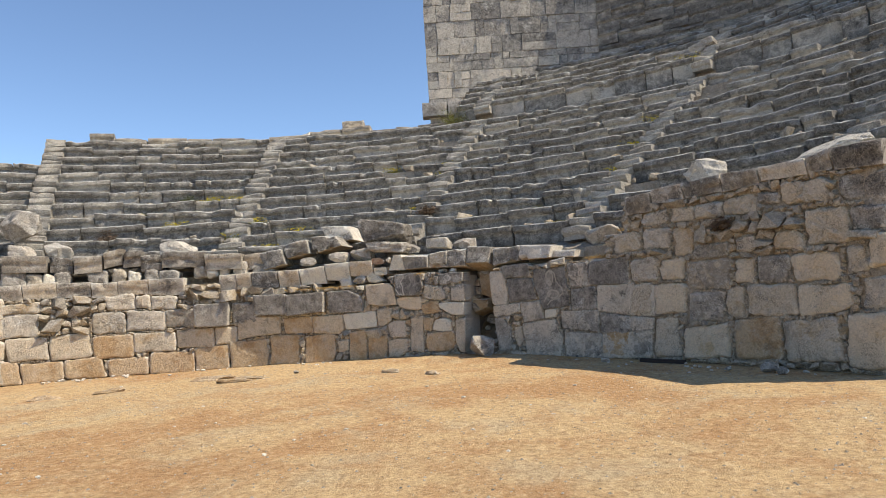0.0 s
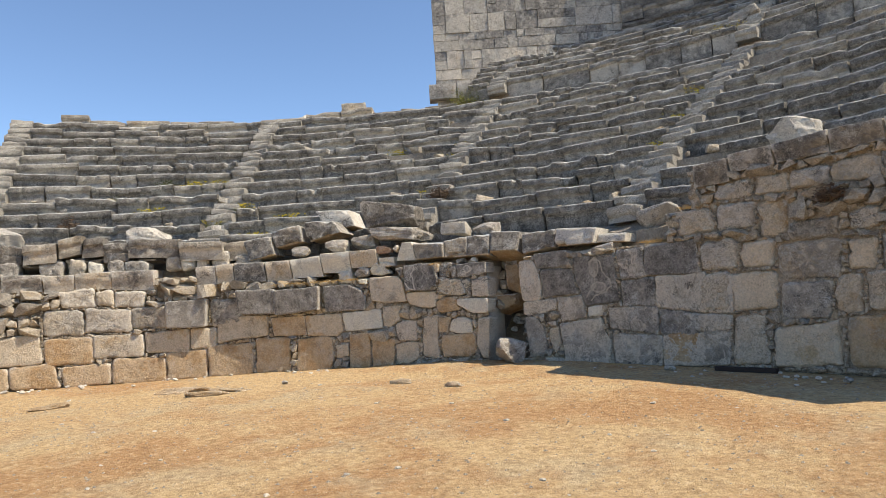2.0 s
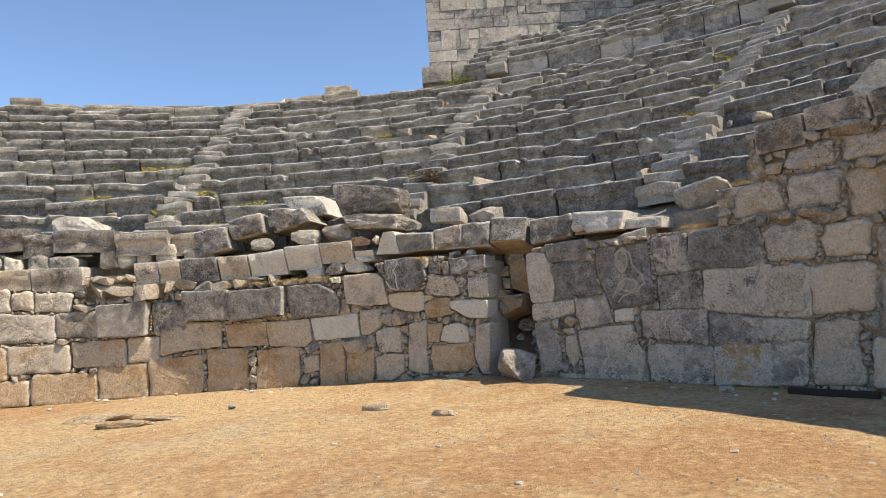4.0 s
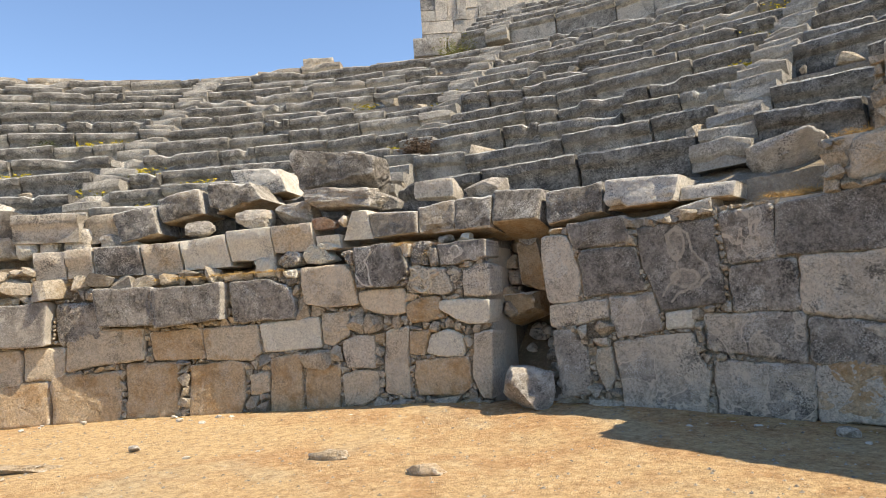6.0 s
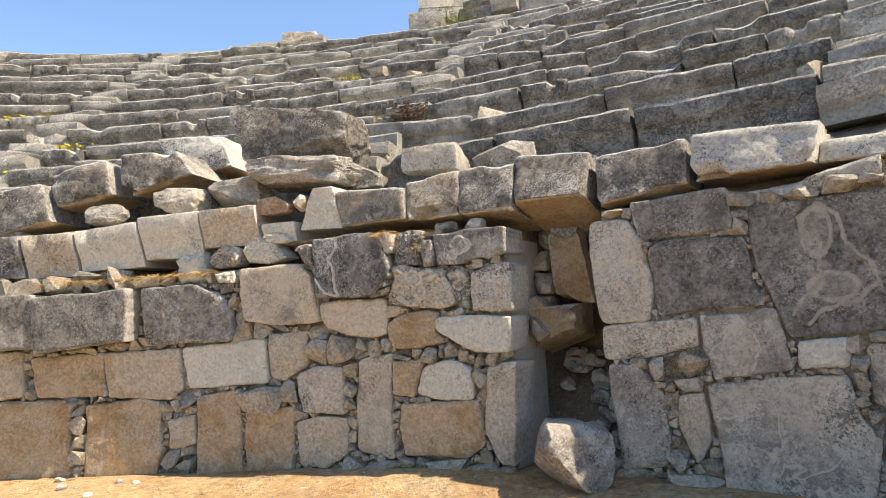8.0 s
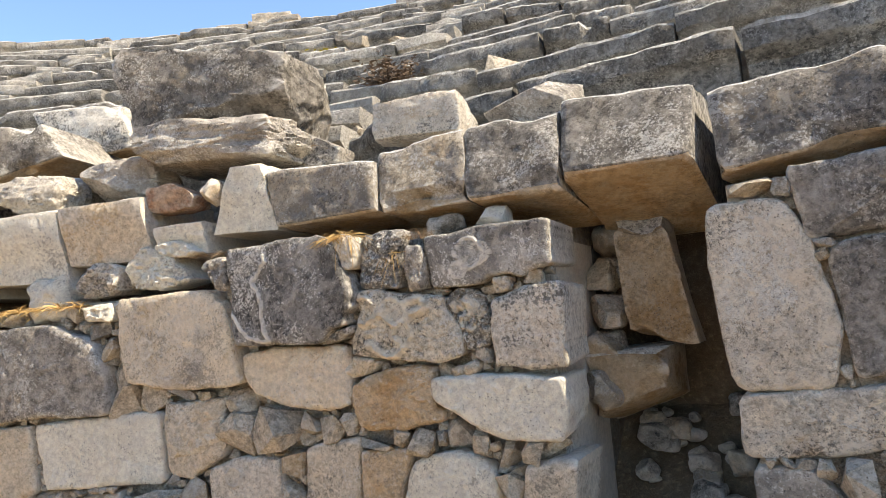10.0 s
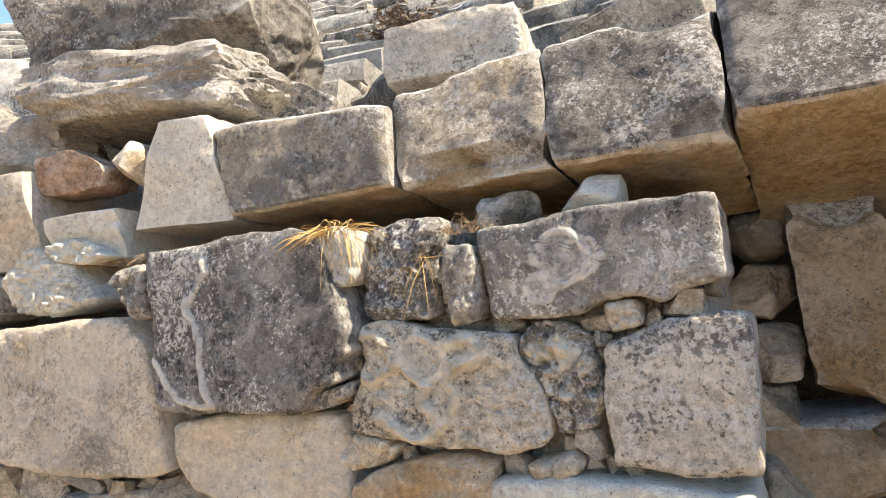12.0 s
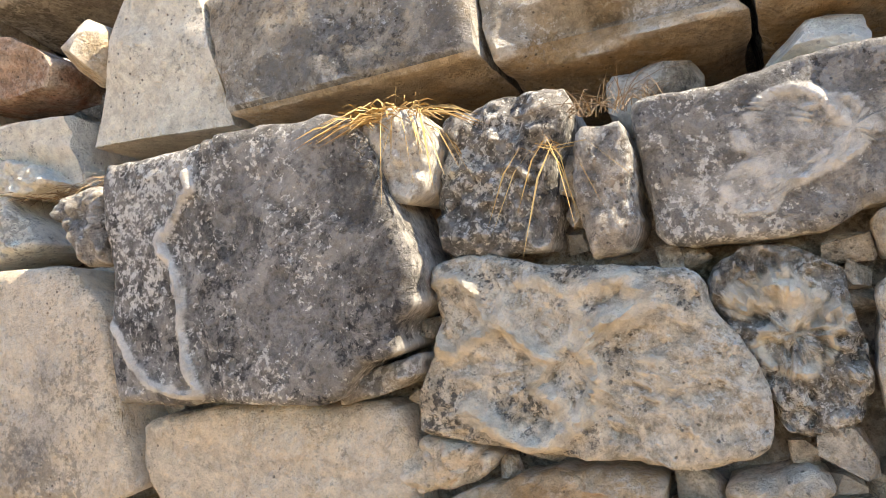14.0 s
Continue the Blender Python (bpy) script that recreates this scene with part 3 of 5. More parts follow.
MID_BOTTOM[0] = (-0.76, 0.62, 0.15, 0.61, 0.14, -0.05, -0.76, -0.04)
MID_SECOND[0] = (-0.55, 1.17, 0.48, 1.16, 0.48, 0.74, -0.57, 0.66)
MID_DARK[0] = (-0.08, 1.7, 0.705, 1.67, 0.705, 1.18, -0.05, 1.2)
lay(LEFT_BOTTOM, wall_left, [TAN], rough=0.016, edge=0.026)
lay([(-1.1, 0.97, -0.58, 0.98, -0.6, 0.56, -1.1, 0.55)], wall_left, [CREAM], rough=0.014, edge=0.024)
lay(LEFT_SECOND, wall_left, [CREAM, BUFF, TAN], rough=0.018, edge=0.026)
lay(LEFT_THIRD, wall_left, [BUFF, GREY], rough=0.03, edge=0.036)
lay(LEFT_THIRD_DARK, wall_left, [SLATE], proud=0.16, rough=0.006, edge=0.01, soft=0.02)
lay(LEFT_FOURTH, wall_left, [GREY, BUFF], rough=0.03, edge=0.036)
lay(MID_BOTTOM, wall_left, [TAN], rough=0.014, edge=0.024, cell=0.04)
lay(MID_SECOND, wall_left, [CREAM], rough=0.014, edge=0.024, cell=0.04)
lay(MID_DARK, wall_left, [SLATE], proud=0.17, rough=0.008, edge=0.014, cell=0.03, soft=0.02)
lay(MID_TOP, wall_left, [PALE], rough=0.04, edge=0.04, cell=0.025)
block([(1.099, 0.639), (1.673, 0.666), (1.841, 0.625), (1.851, 0.202), (1.764, -0.083), (1.069, -0.077)], wall_left, TAN)
block([(1.909, 0.473), (2.175, 0.515), (2.177, 0.244), (1.913, 0.215)], wall_left, CREAM)
block([(2.209, 0.677), (2.631, 0.723), (2.633, -0.025), (2.172, -0.048)], wall_left, TAN)
block([(2.678, 0.537), (3.163, 0.557), (3.145, 0.19), (3.093, 0.011), (2.666, -0.01)], wall_left, TAN)
block([(3.184, 0.434), (3.386, 0.479), (3.651, 0.459), (3.667, 0.194), (3.443, 0.044), (3.193, 0.068)], wall_left, CREAM, rough=0.025)
block([(3.783, 0.927), (4.098, 0.986), (4.077, 0.647), (4.075, 0.13), (3.74, 0.195), (3.751, 0.559)], wall_left, BUFF)
block([(4.149, 0.58), (4.833, 0.601), (4.865, 0.265), (4.732, 0.168), (4.172, 0.159), (4.126, 0.379)], wall_left, TAN)
block([(0.56, 1.093), (1.277, 1.106), (1.308, 0.706), (0.611, 0.718)], wall_left, TAN)
block([(1.288, 1.106), (2.037, 1.103), (2.07, 0.741), (1.955, 0.656), (1.318, 0.685)], wall_left, CREAM)
block([(2.071, 1.117), (2.9, 1.152), (2.926, 0.763), (2.126, 0.739)], wall_left, PALE)
block([(2.936, 1.101), (3.311, 1.109), (3.3, 0.895), (3.076, 0.783), (2.94, 0.811)], wall_left, BUFF, rough=0.022)
block([(4.104, 0.917), (4.357, 0.919), (4.329, 0.8), (4.267, 0.623), (4.087, 0.647)], wall_left, TAN, rough=0.025)
block([(4.289, 0.645), (4.369, 0.875), (4.594, 0.927), (4.781, 0.857), (4.801, 0.601), (4.523, 0.601)], wall_left, PALE, soft=0.06)
block([(1.699, 1.664), (2.241, 1.673), (2.504, 1.56), (2.598, 1.366), (2.589, 1.144), (1.742, 1.146)], wall_left, GREY, proud=0.05, rough=0.02)
block([(4.069, 1.949), (4.152, 1.963), (4.201, 1.948), (4.212, 1.875), (4.189, 1.79), (4.148, 1.774), (4.12, 1.8), (4.092, 1.871)], wall_left, ROCK, proud=0.09, rough=0.03, cell=0.008, depth=0.2)
block([(4.202, 1.953), (4.301, 1.953), (4.442, 1.937), (4.444, 1.888), (4.405, 1.822), (4.403, 1.716), (4.378, 1.666), (4.176, 1.696), (4.171, 1.753), (4.197, 1.848)], wall_left, DARK, proud=0.03, rough=0.05, edge=0.02, cell=0.008)
block([(4.451, 1.874), (4.528, 1.872), (4.536, 1.819), (4.539, 1.694), (4.52, 1.652), (4.457, 1.646), (4.446, 1.725)], wall_left, GREY, proud=0.07, rough=0.025, cell=0.008, soft=0.05)
block([(4.853, 1.581), (5.012, 1.627), (5.185, 1.638), (5.18, 1.479), (5.163, 1.268), (5.025, 1.261), (4.845, 1.288), (4.836, 1.424)], wall_left, GREY, proud=0.03, depth=0.4, cell=0.012, rough=0.012)
block([(3.451, 1.419), (3.655, 1.442), (4.084, 1.434), (4.095, 1.333), (4.082, 1.129), (3.886, 1.112), (3.635, 1.171), (3.493, 1.242)], wall_left, WARM, proud=0.03, cell=0.012, rough=0.016, soft=0.05)
block([(4.078, 1.228), (4.199, 1.278), (4.413, 1.32), (4.531, 1.293), (4.498, 1.162), (4.564, 1.043), (4.408, 1.014), (4.147, 1.004), (4.083, 1.101)], wall_left, TAN, proud=0.02, cell=0.014, rough=0.035, soft=0.08, edge=0.02)
block([(4.509, 1.249), (4.732, 1.251), (5.155, 1.242), (5.155, 1.121), (5.123, 0.962), (4.837, 0.962), (4.709, 1.034), (4.518, 1.144)], wall_left, PALE, proud=0.04, depth=0.4, cell=0.014, rough=0.012)
block([(4.927, 0.856), (5.169, 0.906), (5.145, 0.481), (5.1, 0.12), (4.99, 0.13), (4.883, 0.393)], wall_left, BUFF, proud=0.03, depth=0.4, rough=0.012)
block([(3.267, 1.923), (3.426, 1.94), (3.447, 1.839), (3.437, 1.756), (3.377, 1.75), (3.332, 1.823)], wall_left, GREY, proud=0.09, rough=0.04, edge=0.02, cell=0.008, depth=0.2, soft=0.06)
block([(2.692, 1.941), (2.836, 2.08), (2.999, 2.008), (3.147, 1.845), (3.004, 1.815), (2.733, 1.821)], wall_left, PALE, rough=0.05, edge=0.02, cell=0.01, soft=0.06)
block([(2.891, 2.058), (3.059, 2.076), (3.222, 1.992), (3.142, 1.965), (2.964, 1.989)], wall_left, PALE, rough=0.04, cell=0.01, soft=0.05)
block([(3.965, 1.438), (3.99, 1.486), (4.077, 1.513), (4.148, 1.531), (4.136, 1.488), (4.083, 1.461)], wall_left, GREY, proud=0.07, rough=0.04, cell=0.008, depth=0.2)
block([(4.053, 1.31), (4.107, 1.375), (4.23, 1.349), (4.222, 1.327), (4.119, 1.271), (4.075, 1.275)], wall_left, WARM, proud=0.02, rough=0.05, cell=0.01, edge=0.01)
block([(4.066, 1.3), (4.118, 1.361), (4.259, 1.339), (4.206, 1.288), (4.096, 1.264)], wall_left, WARM, proud=0.03, rough=0.05, cell=0.01)
block([(2.355, 1.933), (2.496, 2.004), (2.659, 1.959), (2.659, 1.819), (2.453, 1.79), (2.345, 1.848)], wall_left, GREY, rough=0.06, edge=0.025, cell=0.012, soft=0.06)
block([(2.413, 1.758), (2.634, 1.766), (2.646, 1.655), (2.494, 1.672)], wall_left, PALE, proud=0.03, rough=0.04, cell=0.01)
block([(4.854, 1.674), (4.934, 1.681), (4.949, 1.612), (4.869, 1.602)], wall_left, BUFF, proud=0.02, rough=0.04, cell=0.008)
block([(4.609, 1.29), (4.731, 1.318), (4.762, 1.285), (4.723, 1.248), (4.617, 1.251)], wall_left, BUFF, proud=0.02, rough=0.04, cell=0.008)
block([(2.948, 1.193), (3.339, 1.204), (3.276, 0.966), (3.148, 0.917), (2.989, 0.899), (2.95, 1.049)], wall_left, BUFF, proud=0.02, rough=0.03, cell=0.015)

# three carved or crusted stones beside the doorway, with raised pale veins
def crusted(corners, material, proud, veins, patches, depth=0.3, flutes=(), parent=wall_left, rough=0.0, cell=0.009, edge=0.012, soft=0.03):
    """veins and patches: pale lime crusts on the face, in shares of its width and height, as (x, y) curves."""
    COUNT[0] += 1
    LAID.append(corners)
    v, f, share = block_data(corners, RW - proud, depth, cell, COUNT[0], 0.008 + rough * 0.3, edge, soft)
    crust = [0.0] * len(v)
    centre = Vector((CX, CY, 0))
    wide, tall = max(c[0] for c in corners) - min(c[0] for c in corners), max(c[1] for c in corners) - min(c[1] for c in corners)
    for k_, (s, t) in enumerate(share):
        wx = s * wide + fuzz((s * wide + COUNT[0], t * tall, 1), 13, 0.012) + fuzz((s * wide + COUNT[0], t * tall, 2), 42, 0.006)
        wy = t * tall + fuzz((s * wide, t * tall, 4 + COUNT[0]), 13, 0.012) + fuzz((s * wide, t * tall, 5 + COUNT[0]), 42, 0.006)
        h, c = 0.0, 0.0
        for pts, width, height in veins:
            best = 9.0
            for (x0, y0), (x1, y1) in zip(pts, pts[1:]):
                ax, ay, bx, by = x0 * wide, y0 * tall, x1 * wide, y1 * tall
                k = max(0.0, min(1.0, ((wx - ax) * (bx - ax) + (wy - ay) * (by - ay)) / max(1e-6, (bx - ax) ** 2 + (by - ay) ** 2)))
                best = min(best, math.hypot(wx - ax - k * (bx - ax), wy - ay - k * (by - ay)))
            g = math.exp(-(best / (width * (1.3 + 0.4 * noise.noise(Vector((wx * 16, wy * 16, COUNT[0])))))) ** 2 * 1.2)
            h, c = max(h, g * height), max(c, min(1.0, g * 1.5))
        for x, y, rx, ry, height in patches:
            d = math.hypot((wx - x * wide) / rx, (wy - y * tall) / ry)
            rim = math.exp(-((d - 1.0) / 0.16) ** 2)
            h = max(h, rim * height, height * 0.3 if d < 1 else 0)
            c = max(c, rim, 0.42 if d < 1 else 0)
        for x, width in flutes:
            h = max(h, 0.006 * math.exp(-((wx - x * wide) / width) ** 2))
            c = max(c, 0.35 * math.exp(-((wx - x * wide) / width) ** 2) * (0.5 + noise.noise(Vector((s * 20, t * 60, 1)))))
        if rough:
            q = Vector((wx, wy, COUNT[0]))
            h += rough * (noise.noise(q * 22) + 0.7 * noise.noise(q * 55) + 0.6 * noise.noise(q * 120) + 1.5 * min(0.0, noise.noise(q * 38) + 0.1))
        p = v[k_] - centre
        v[k_] = v[k_] - Vector((p.x, p.y, 0)).normalized() * h
        crust[k_] = c
    ob = mesh_object("stone", v, f, material, parent)
    at = ob.data.attributes.new("crust", "FLOAT", "POINT")
    at.data.foreach_set("value", crust)
    return ob


def with_crust(base, name, colour, cover=0.88):
    m = base.copy()
    m.name = name
    k = Net(m.node_tree)
    b = m.node_tree.nodes["Principled BSDF"]
    was = b.inputs["Base Color"].links[0].from_socket
    soft = k.ramp(k.calc("ADD", k.attr("crust"), k.calc("MULTIPLY_ADD", k.noise(28, 6, 0.75, 2.0), 1.1, -0.55)), 0.2, 0.7)
    pale = k.mix(k.ramp(k.noise(30, 4, 0.6, 6.0), 0.35, 0.65), colour, [c * 0.72 for c in colour])
    k.link(k.mix(k.calc("MULTIPLY", soft, cover), was, pale), b.inputs["Base Color"])
    return m


DARK_CRUST = with_crust(DARK, "dark_limestone_with_crust", (0.78, 0.73, 0.64))
GREY_CRUST = with_crust(GREY, "grey_limestone_with_crust", (0.66, 0.58, 0.47))
WARM_CRUST = with_crust(limestone("tan_grey_limestone", (0.60, 0.52, 0.40), (0.25, 0.225, 0.19), (0.52, 0.38, 0.22), 0.48, 0.45, 0.8), "tan_limestone_with_pale_crust", (0.82, 0.72, 0.56), 0.9)
CREAM_CRUST = with_crust(WARM, "cream_limestone_with_crust", (0.74, 0.66, 0.54))
PALE_RUN = with_crust(VEINED, "veined_limestone_with_lime_runs", (0.66, 0.58, 0.46), 0.75)
RUN_CRUST = with_crust(SLATE, "grey_limestone_with_lime_runs", (0.60, 0.53, 0.43), 0.75)
crusted([(3.464, 1.972), (3.646, 1.961), (3.827, 1.977), (4.006, 1.975), (4.066, 1.953), (4.094, 1.901), (4.115, 1.817), (4.147, 1.743), (4.169, 1.692), (4.157, 1.645), (4.172, 1.615), (4.122, 1.577), (4.127, 1.532), (4.048, 1.515), (3.996, 1.449), (3.763, 1.455), (3.486, 1.464), (3.475, 1.6), (3.466, 1.798)], DARK_CRUST, 0.12, [
    ([(0.33, 0.13), (0.34, 0.2), (0.27, 0.3), (0.23, 0.38), (0.27, 0.5), (0.29, 0.62), (0.28, 0.74), (0.30, 0.84), (0.34, 0.95)], 0.009, 0.016),
    ([(0.02, 0.65), (0.06, 0.72), (0.1, 0.82), (0.18, 0.9), (0.26, 0.94), (0.34, 0.95)], 0.008, 0.009)], [], flutes=[(0.385, 0.008), (0.43, 0.012)], soft=0.015)
crusted([(2.702, 1.77), (3.09, 1.785), (3.305, 1.778), (3.397, 1.681), (3.425, 1.556), (3.466, 1.271), (3.203, 1.251), (2.976, 1.267), (2.743, 1.317), (2.708, 1.53)], CREAM_CRUST, 0.06, [], [(0.24, 0.55, 0.045, 0.05, 0.006)], cell=0.012)
crusted([(3.205, 0.85), (3.408, 0.901), (3.648, 0.884), (3.647, 0.491), (3.253, 0.513), (3.209, 0.708)], GREY_CRUST, 0.02, [], [(0.36, 0.25, 0.045, 0.045, 0.012)], cell=0.014)
crusted([(4.543, 1.899), (4.73, 1.907), (4.965, 1.92), (5.143, 1.914), (5.146, 1.854), (5.138, 1.707), (5.041, 1.692), (4.996, 1.664), (4.936, 1.688), (4.847, 1.684), (4.798, 1.654), (4.561, 1.665), (4.544, 1.777)], DARK_CRUST, 0.03, [],
        [(0.375, 0.44, 0.062, 0.066, 0.009), (0.275, 0.72, 0.042, 0.036, 0.007), (0.465, 0.46, 0.042, 0.045, 0.008)], depth=0.45, soft=0.02)
crusted([(4.162, 1.676), (4.287, 1.677), (4.376, 1.66), (4.469, 1.648), (4.564, 1.63), (4.62, 1.615), (4.63, 1.546), (4.675, 1.485), (4.693, 1.411), (4.682, 1.331), (4.624, 1.321), (4.56, 1.316), (4.469, 1.336), (4.342, 1.348), (4.233, 1.358), (4.117, 1.379), (4.118, 1.448), (4.167, 1.535), (4.175, 1.584)], WARM_CRUST, 0.04, [
    ([(0.06, 0.26), (0.09, 0.4), (0.15, 0.46), (0.22, 0.36), (0.32, 0.28), (0.36, 0.4)], 0.014, 0.022),
    ([(0.56, 0.2), (0.68, 0.16), (0.72, 0.24), (0.68, 0.34), (0.58, 0.36), (0.54, 0.46), (0.58, 0.6), (0.53, 0.72), (0.44, 0.86), (0.34, 0.9), (0.28, 0.82), (0.18, 0.72)], 0.014, 0.022),
    ([(0.36, 0.4), (0.42, 0.5), (0.40, 0.62), (0.46, 0.7)], 0.013, 0.018)], [(0.14, 0.26, 0.06, 0.07, 0.015), (0.73, 0.6, 0.025, 0.03, 0.006), (0.42, 0.3, 0.07, 0.06, 0.006)], rough=0.009)
crusted([(4.623, 1.623), (4.679, 1.653), (4.748, 1.646), (4.815, 1.602), (4.816, 1.554), (4.829, 1.497), (4.833, 1.434), (4.79, 1.361), (4.713, 1.369), (4.692, 1.431), (4.662, 1.5), (4.628, 1.554)], WARM_CRUST, 0.01, [([(0.2, 0.3), (0.5, 0.25), (0.8, 0.4)], 0.02, 0.012)], [(0.55, 0.55, 0.05, 0.04, 0.012)], rough=0.022)
crusted([(6.814, 1.847), (7.572, 1.856), (7.577, 1.501), (7.618, 1.052), (6.999, 0.997), (6.836, 1.455)], RUN_CRUST, -0.10, [([(0.36, 0.14), (0.5, 0.06), (0.62, 0.14), (0.66, 0.34), (0.8, 0.5), (0.84, 0.62), (0.7, 0.74), (0.5, 0.78), (0.36, 0.9)], 0.008, 0.008),
    ([(0.36, 0.14), (0.40, 0.24), (0.5, 0.34), (0.46, 0.5), (0.5, 0.62), (0.36, 0.7), (0.26, 0.82)], 0.008, 0.008)], [(0.47, 0.25, 0.08, 0.14, 0.004), (0.55, 0.64, 0.13, 0.08, 0.004)], parent=wall_right, cell=0.014)
crusted([(6.464, 0.71), (7.278, 0.789), (7.321, 0.547), (7.412, 0.404), (7.342, 0.01), (6.529, 0.01), (6.51, 0.361)], PALE_RUN, -0.10, [([(0.02, 0.45), (0.05, 0.22), (0.2, 0.12), (0.36, 0.1), (0.48, 0.22), (0.6, 0.36), (0.75, 0.48), (0.97, 0.62)], 0.007, 0.008)], [], parent=wall_right, cell=0.014)


# moulded cornice blocks: a fascia, a hollow below it, a small foot
def moulded(quad, parent, material, out=0.13, depth=0.5, cell=0.06, seed=0, name="cornice_block", wear=0.012):
    u0, z0, u1, z1, u2, z2, u3, z3 = quad
    LAID.append([(u0, z0), (u1, z1), (u2, z2), (u3, z3)])
    profile = [(-0.52, 1.0), (-0.2, 1.01), (0.0, 1.0), (0.7, 1.0), (0.97, 0.98), (1.0, 0.93), (1.0, 0.76), (0.96, 0.66), (0.80, 0.52), (0.62, 0.36), (0.5, 0.2), (0.44, 0.04), (0.4, 0.0), (0.0, 0.0), (-0.52, 0.0)]
    n = max(3, int(abs(u1 - u0) / cell))
    v, f = [], []
    for i in range(n + 1):
        s = 0.012 + (1 - 0.024) * i / n
        end = math.exp(-min(s, 1 - s) * abs(u1 - u0) / 0.015)
        for o, h in profile:
            ut, ub = u0 + (u1 - u0) * s, u3 + (u2 - u3) * s
            zt, zb = z0 + (z1 - z0) * s, z3 + (z2 - z3) * s
            u, z = ub + (ut - ub) * h, zb + (zt - zb) * h
            q = Vector((u * 1.0 + seed, z, o))
            chip = max(0.0, noise.noise(Vector((u * 4 + seed * 3, h * 2, 1))) - 0.25) * 0.10 if o > 0.6 else 0.0
            rr = RW + 0.11 - o * out + (depth if o < -0.5 else 0) + noise.noise(q * 5) * wear + noise.noise(q * 14) * wear * 0.5 + end * 0.012 + chip
            v.append(polar(u, rr, z + noise.noise(q * 6 + Vector((3, 1, 2))) * wear * 0.8))
    w = len(profile)
    for i in range(n):
        for j in range(w):
            f.append((i * w + j, i * w + (j + 1) % w, (i + 1) * w + (j + 1) % w, (i + 1) * w + j))
    f.append(list(range(w))[::-1])
    f.append([n * w + k for k in range(w)])
    return mesh_object(name, v, f, material, parent)


for i, quad in enumerate(LEFT_CORNICE + [(-0.95, 2.23, -0.55, 2.24, -0.55, 1.86, -0.95, 1.85), (-0.54, 2.24, -0.18, 2.26, -0.18, 1.88, -0.54, 1.86)]):
    moulded(quad, wall_left, (GREY, BUFF, GREY)[i % 3], seed=i)
for i, quad in enumerate(CORNICE[:5]):
    moulded(quad, wall_left, (DARK, BUFF, PALE, PALE, BUFF)[i], seed=10 + i, cell=0.04)
moulded(CORNICE[5], wall_left, PALE, 0.09, seed=20, cell=0.04)
# right of the doorway
block([(5.75, 1.883), (6.026, 1.878), (6.117, 1.687), (6.186, 1.367), (6.139, 1.137), (5.787, 1.131), (5.753, 1.561)], wall_right, VEINED, proud=-0.10, depth=0.8, soft=0.05)
block([(5.798, 1.111), (6.216, 1.141), (6.446, 1.154), (6.448, 0.975), (6.117, 0.886), (5.799, 0.882)], wall_right, VEINED, proud=-0.10, depth=0.8, rough=0.022)
block([(5.817, 0.85), (6.017, 0.848), (6.19, 0.638), (6.211, 0.375), (6.174, 0.164), (5.867, 0.119), (5.827, 0.632)], wall_right, GREY, proud=-0.10, depth=0.8)
block([(6.062, 1.974), (6.711, 1.995), (6.723, 1.715), (6.226, 1.695), (6.109, 1.688)], wall_right, SLATE, proud=-0.10, rough=0.02)
block([(6.164, 1.643), (6.244, 1.682), (6.784, 1.671), (6.822, 1.359), (6.864, 1.214), (6.199, 1.173), (6.182, 1.406)], wall_right, SLATE, proud=-0.10, rough=0.008)
block([(6.458, 1.161), (6.936, 1.192), (6.994, 0.809), (6.526, 0.746), (6.473, 0.937)], wall_right, VEINED, proud=-0.10, rough=0.016)
block([(7.026, 0.981), (7.297, 0.999), (7.286, 0.827), (7.025, 0.802)], wall_right, PALE, proud=-0.10, rough=0.02)
block([(6.283, 0.639), (6.449, 0.672), (6.48, 0.352), (6.358, 0.181), (6.263, 0.415)], wall_right, BUFF, proud=-0.10, rough=0.03)
lay(RIGHT_MID[:1] + RIGHT_MID[2:], wall_right, [VEINED, VEINED, GREY], proud=-0.10, rough=0.016, cell=0.03, spread=0.012, edge=0.022, grow=0.01)
lay(RIGHT_MID[1:2], wall_right, [SLATE], proud=-0.10, rough=0.006, cell=0.04, spread=0.012, grow=0.006, soft=0.02)
lay(RIGHT_A, wall_right, [GREY, BUFF], proud=-0.10, rough=0.05, edge=0.045, cell=0.04, grow=-0.004, spread=0.05, soft=0.1)
lay(RIGHT_B, wall_right, [GREY, BUFF, CREAM], proud=-0.10, rough=0.05, edge=0.045, cell=0.04, grow=-0.004, spread=0.05, soft=0.1)
lay(RIGHT_C, wall_right, [WARM, GREY, WARM, BUFF], proud=-0.10, rough=0.04, edge=0.042, cell=0.045, grow=-0.002, spread=0.05, soft=0.09)
lay(RIGHT_D, wall_right, [WARM, BUFF, CREAM, GREY], proud=-0.10, rough=0.035, edge=0.04, cell=0.045, grow=-0.002, spread=0.05, soft=0.08)
lay(RIGHT_E, wall_right, [TAN, WARM, BUFF], proud=-0.10, rough=0.03, edge=0.036, cell=0.045, grow=-0.002, spread=0.05, soft=0.08)
for i, quad in enumerate(RIGHT_CAP):
    moulded(quad, wall_right, (COPE, GREY, COPE)[i % 3], out=0.10, seed=40 + i, wear=0.02)

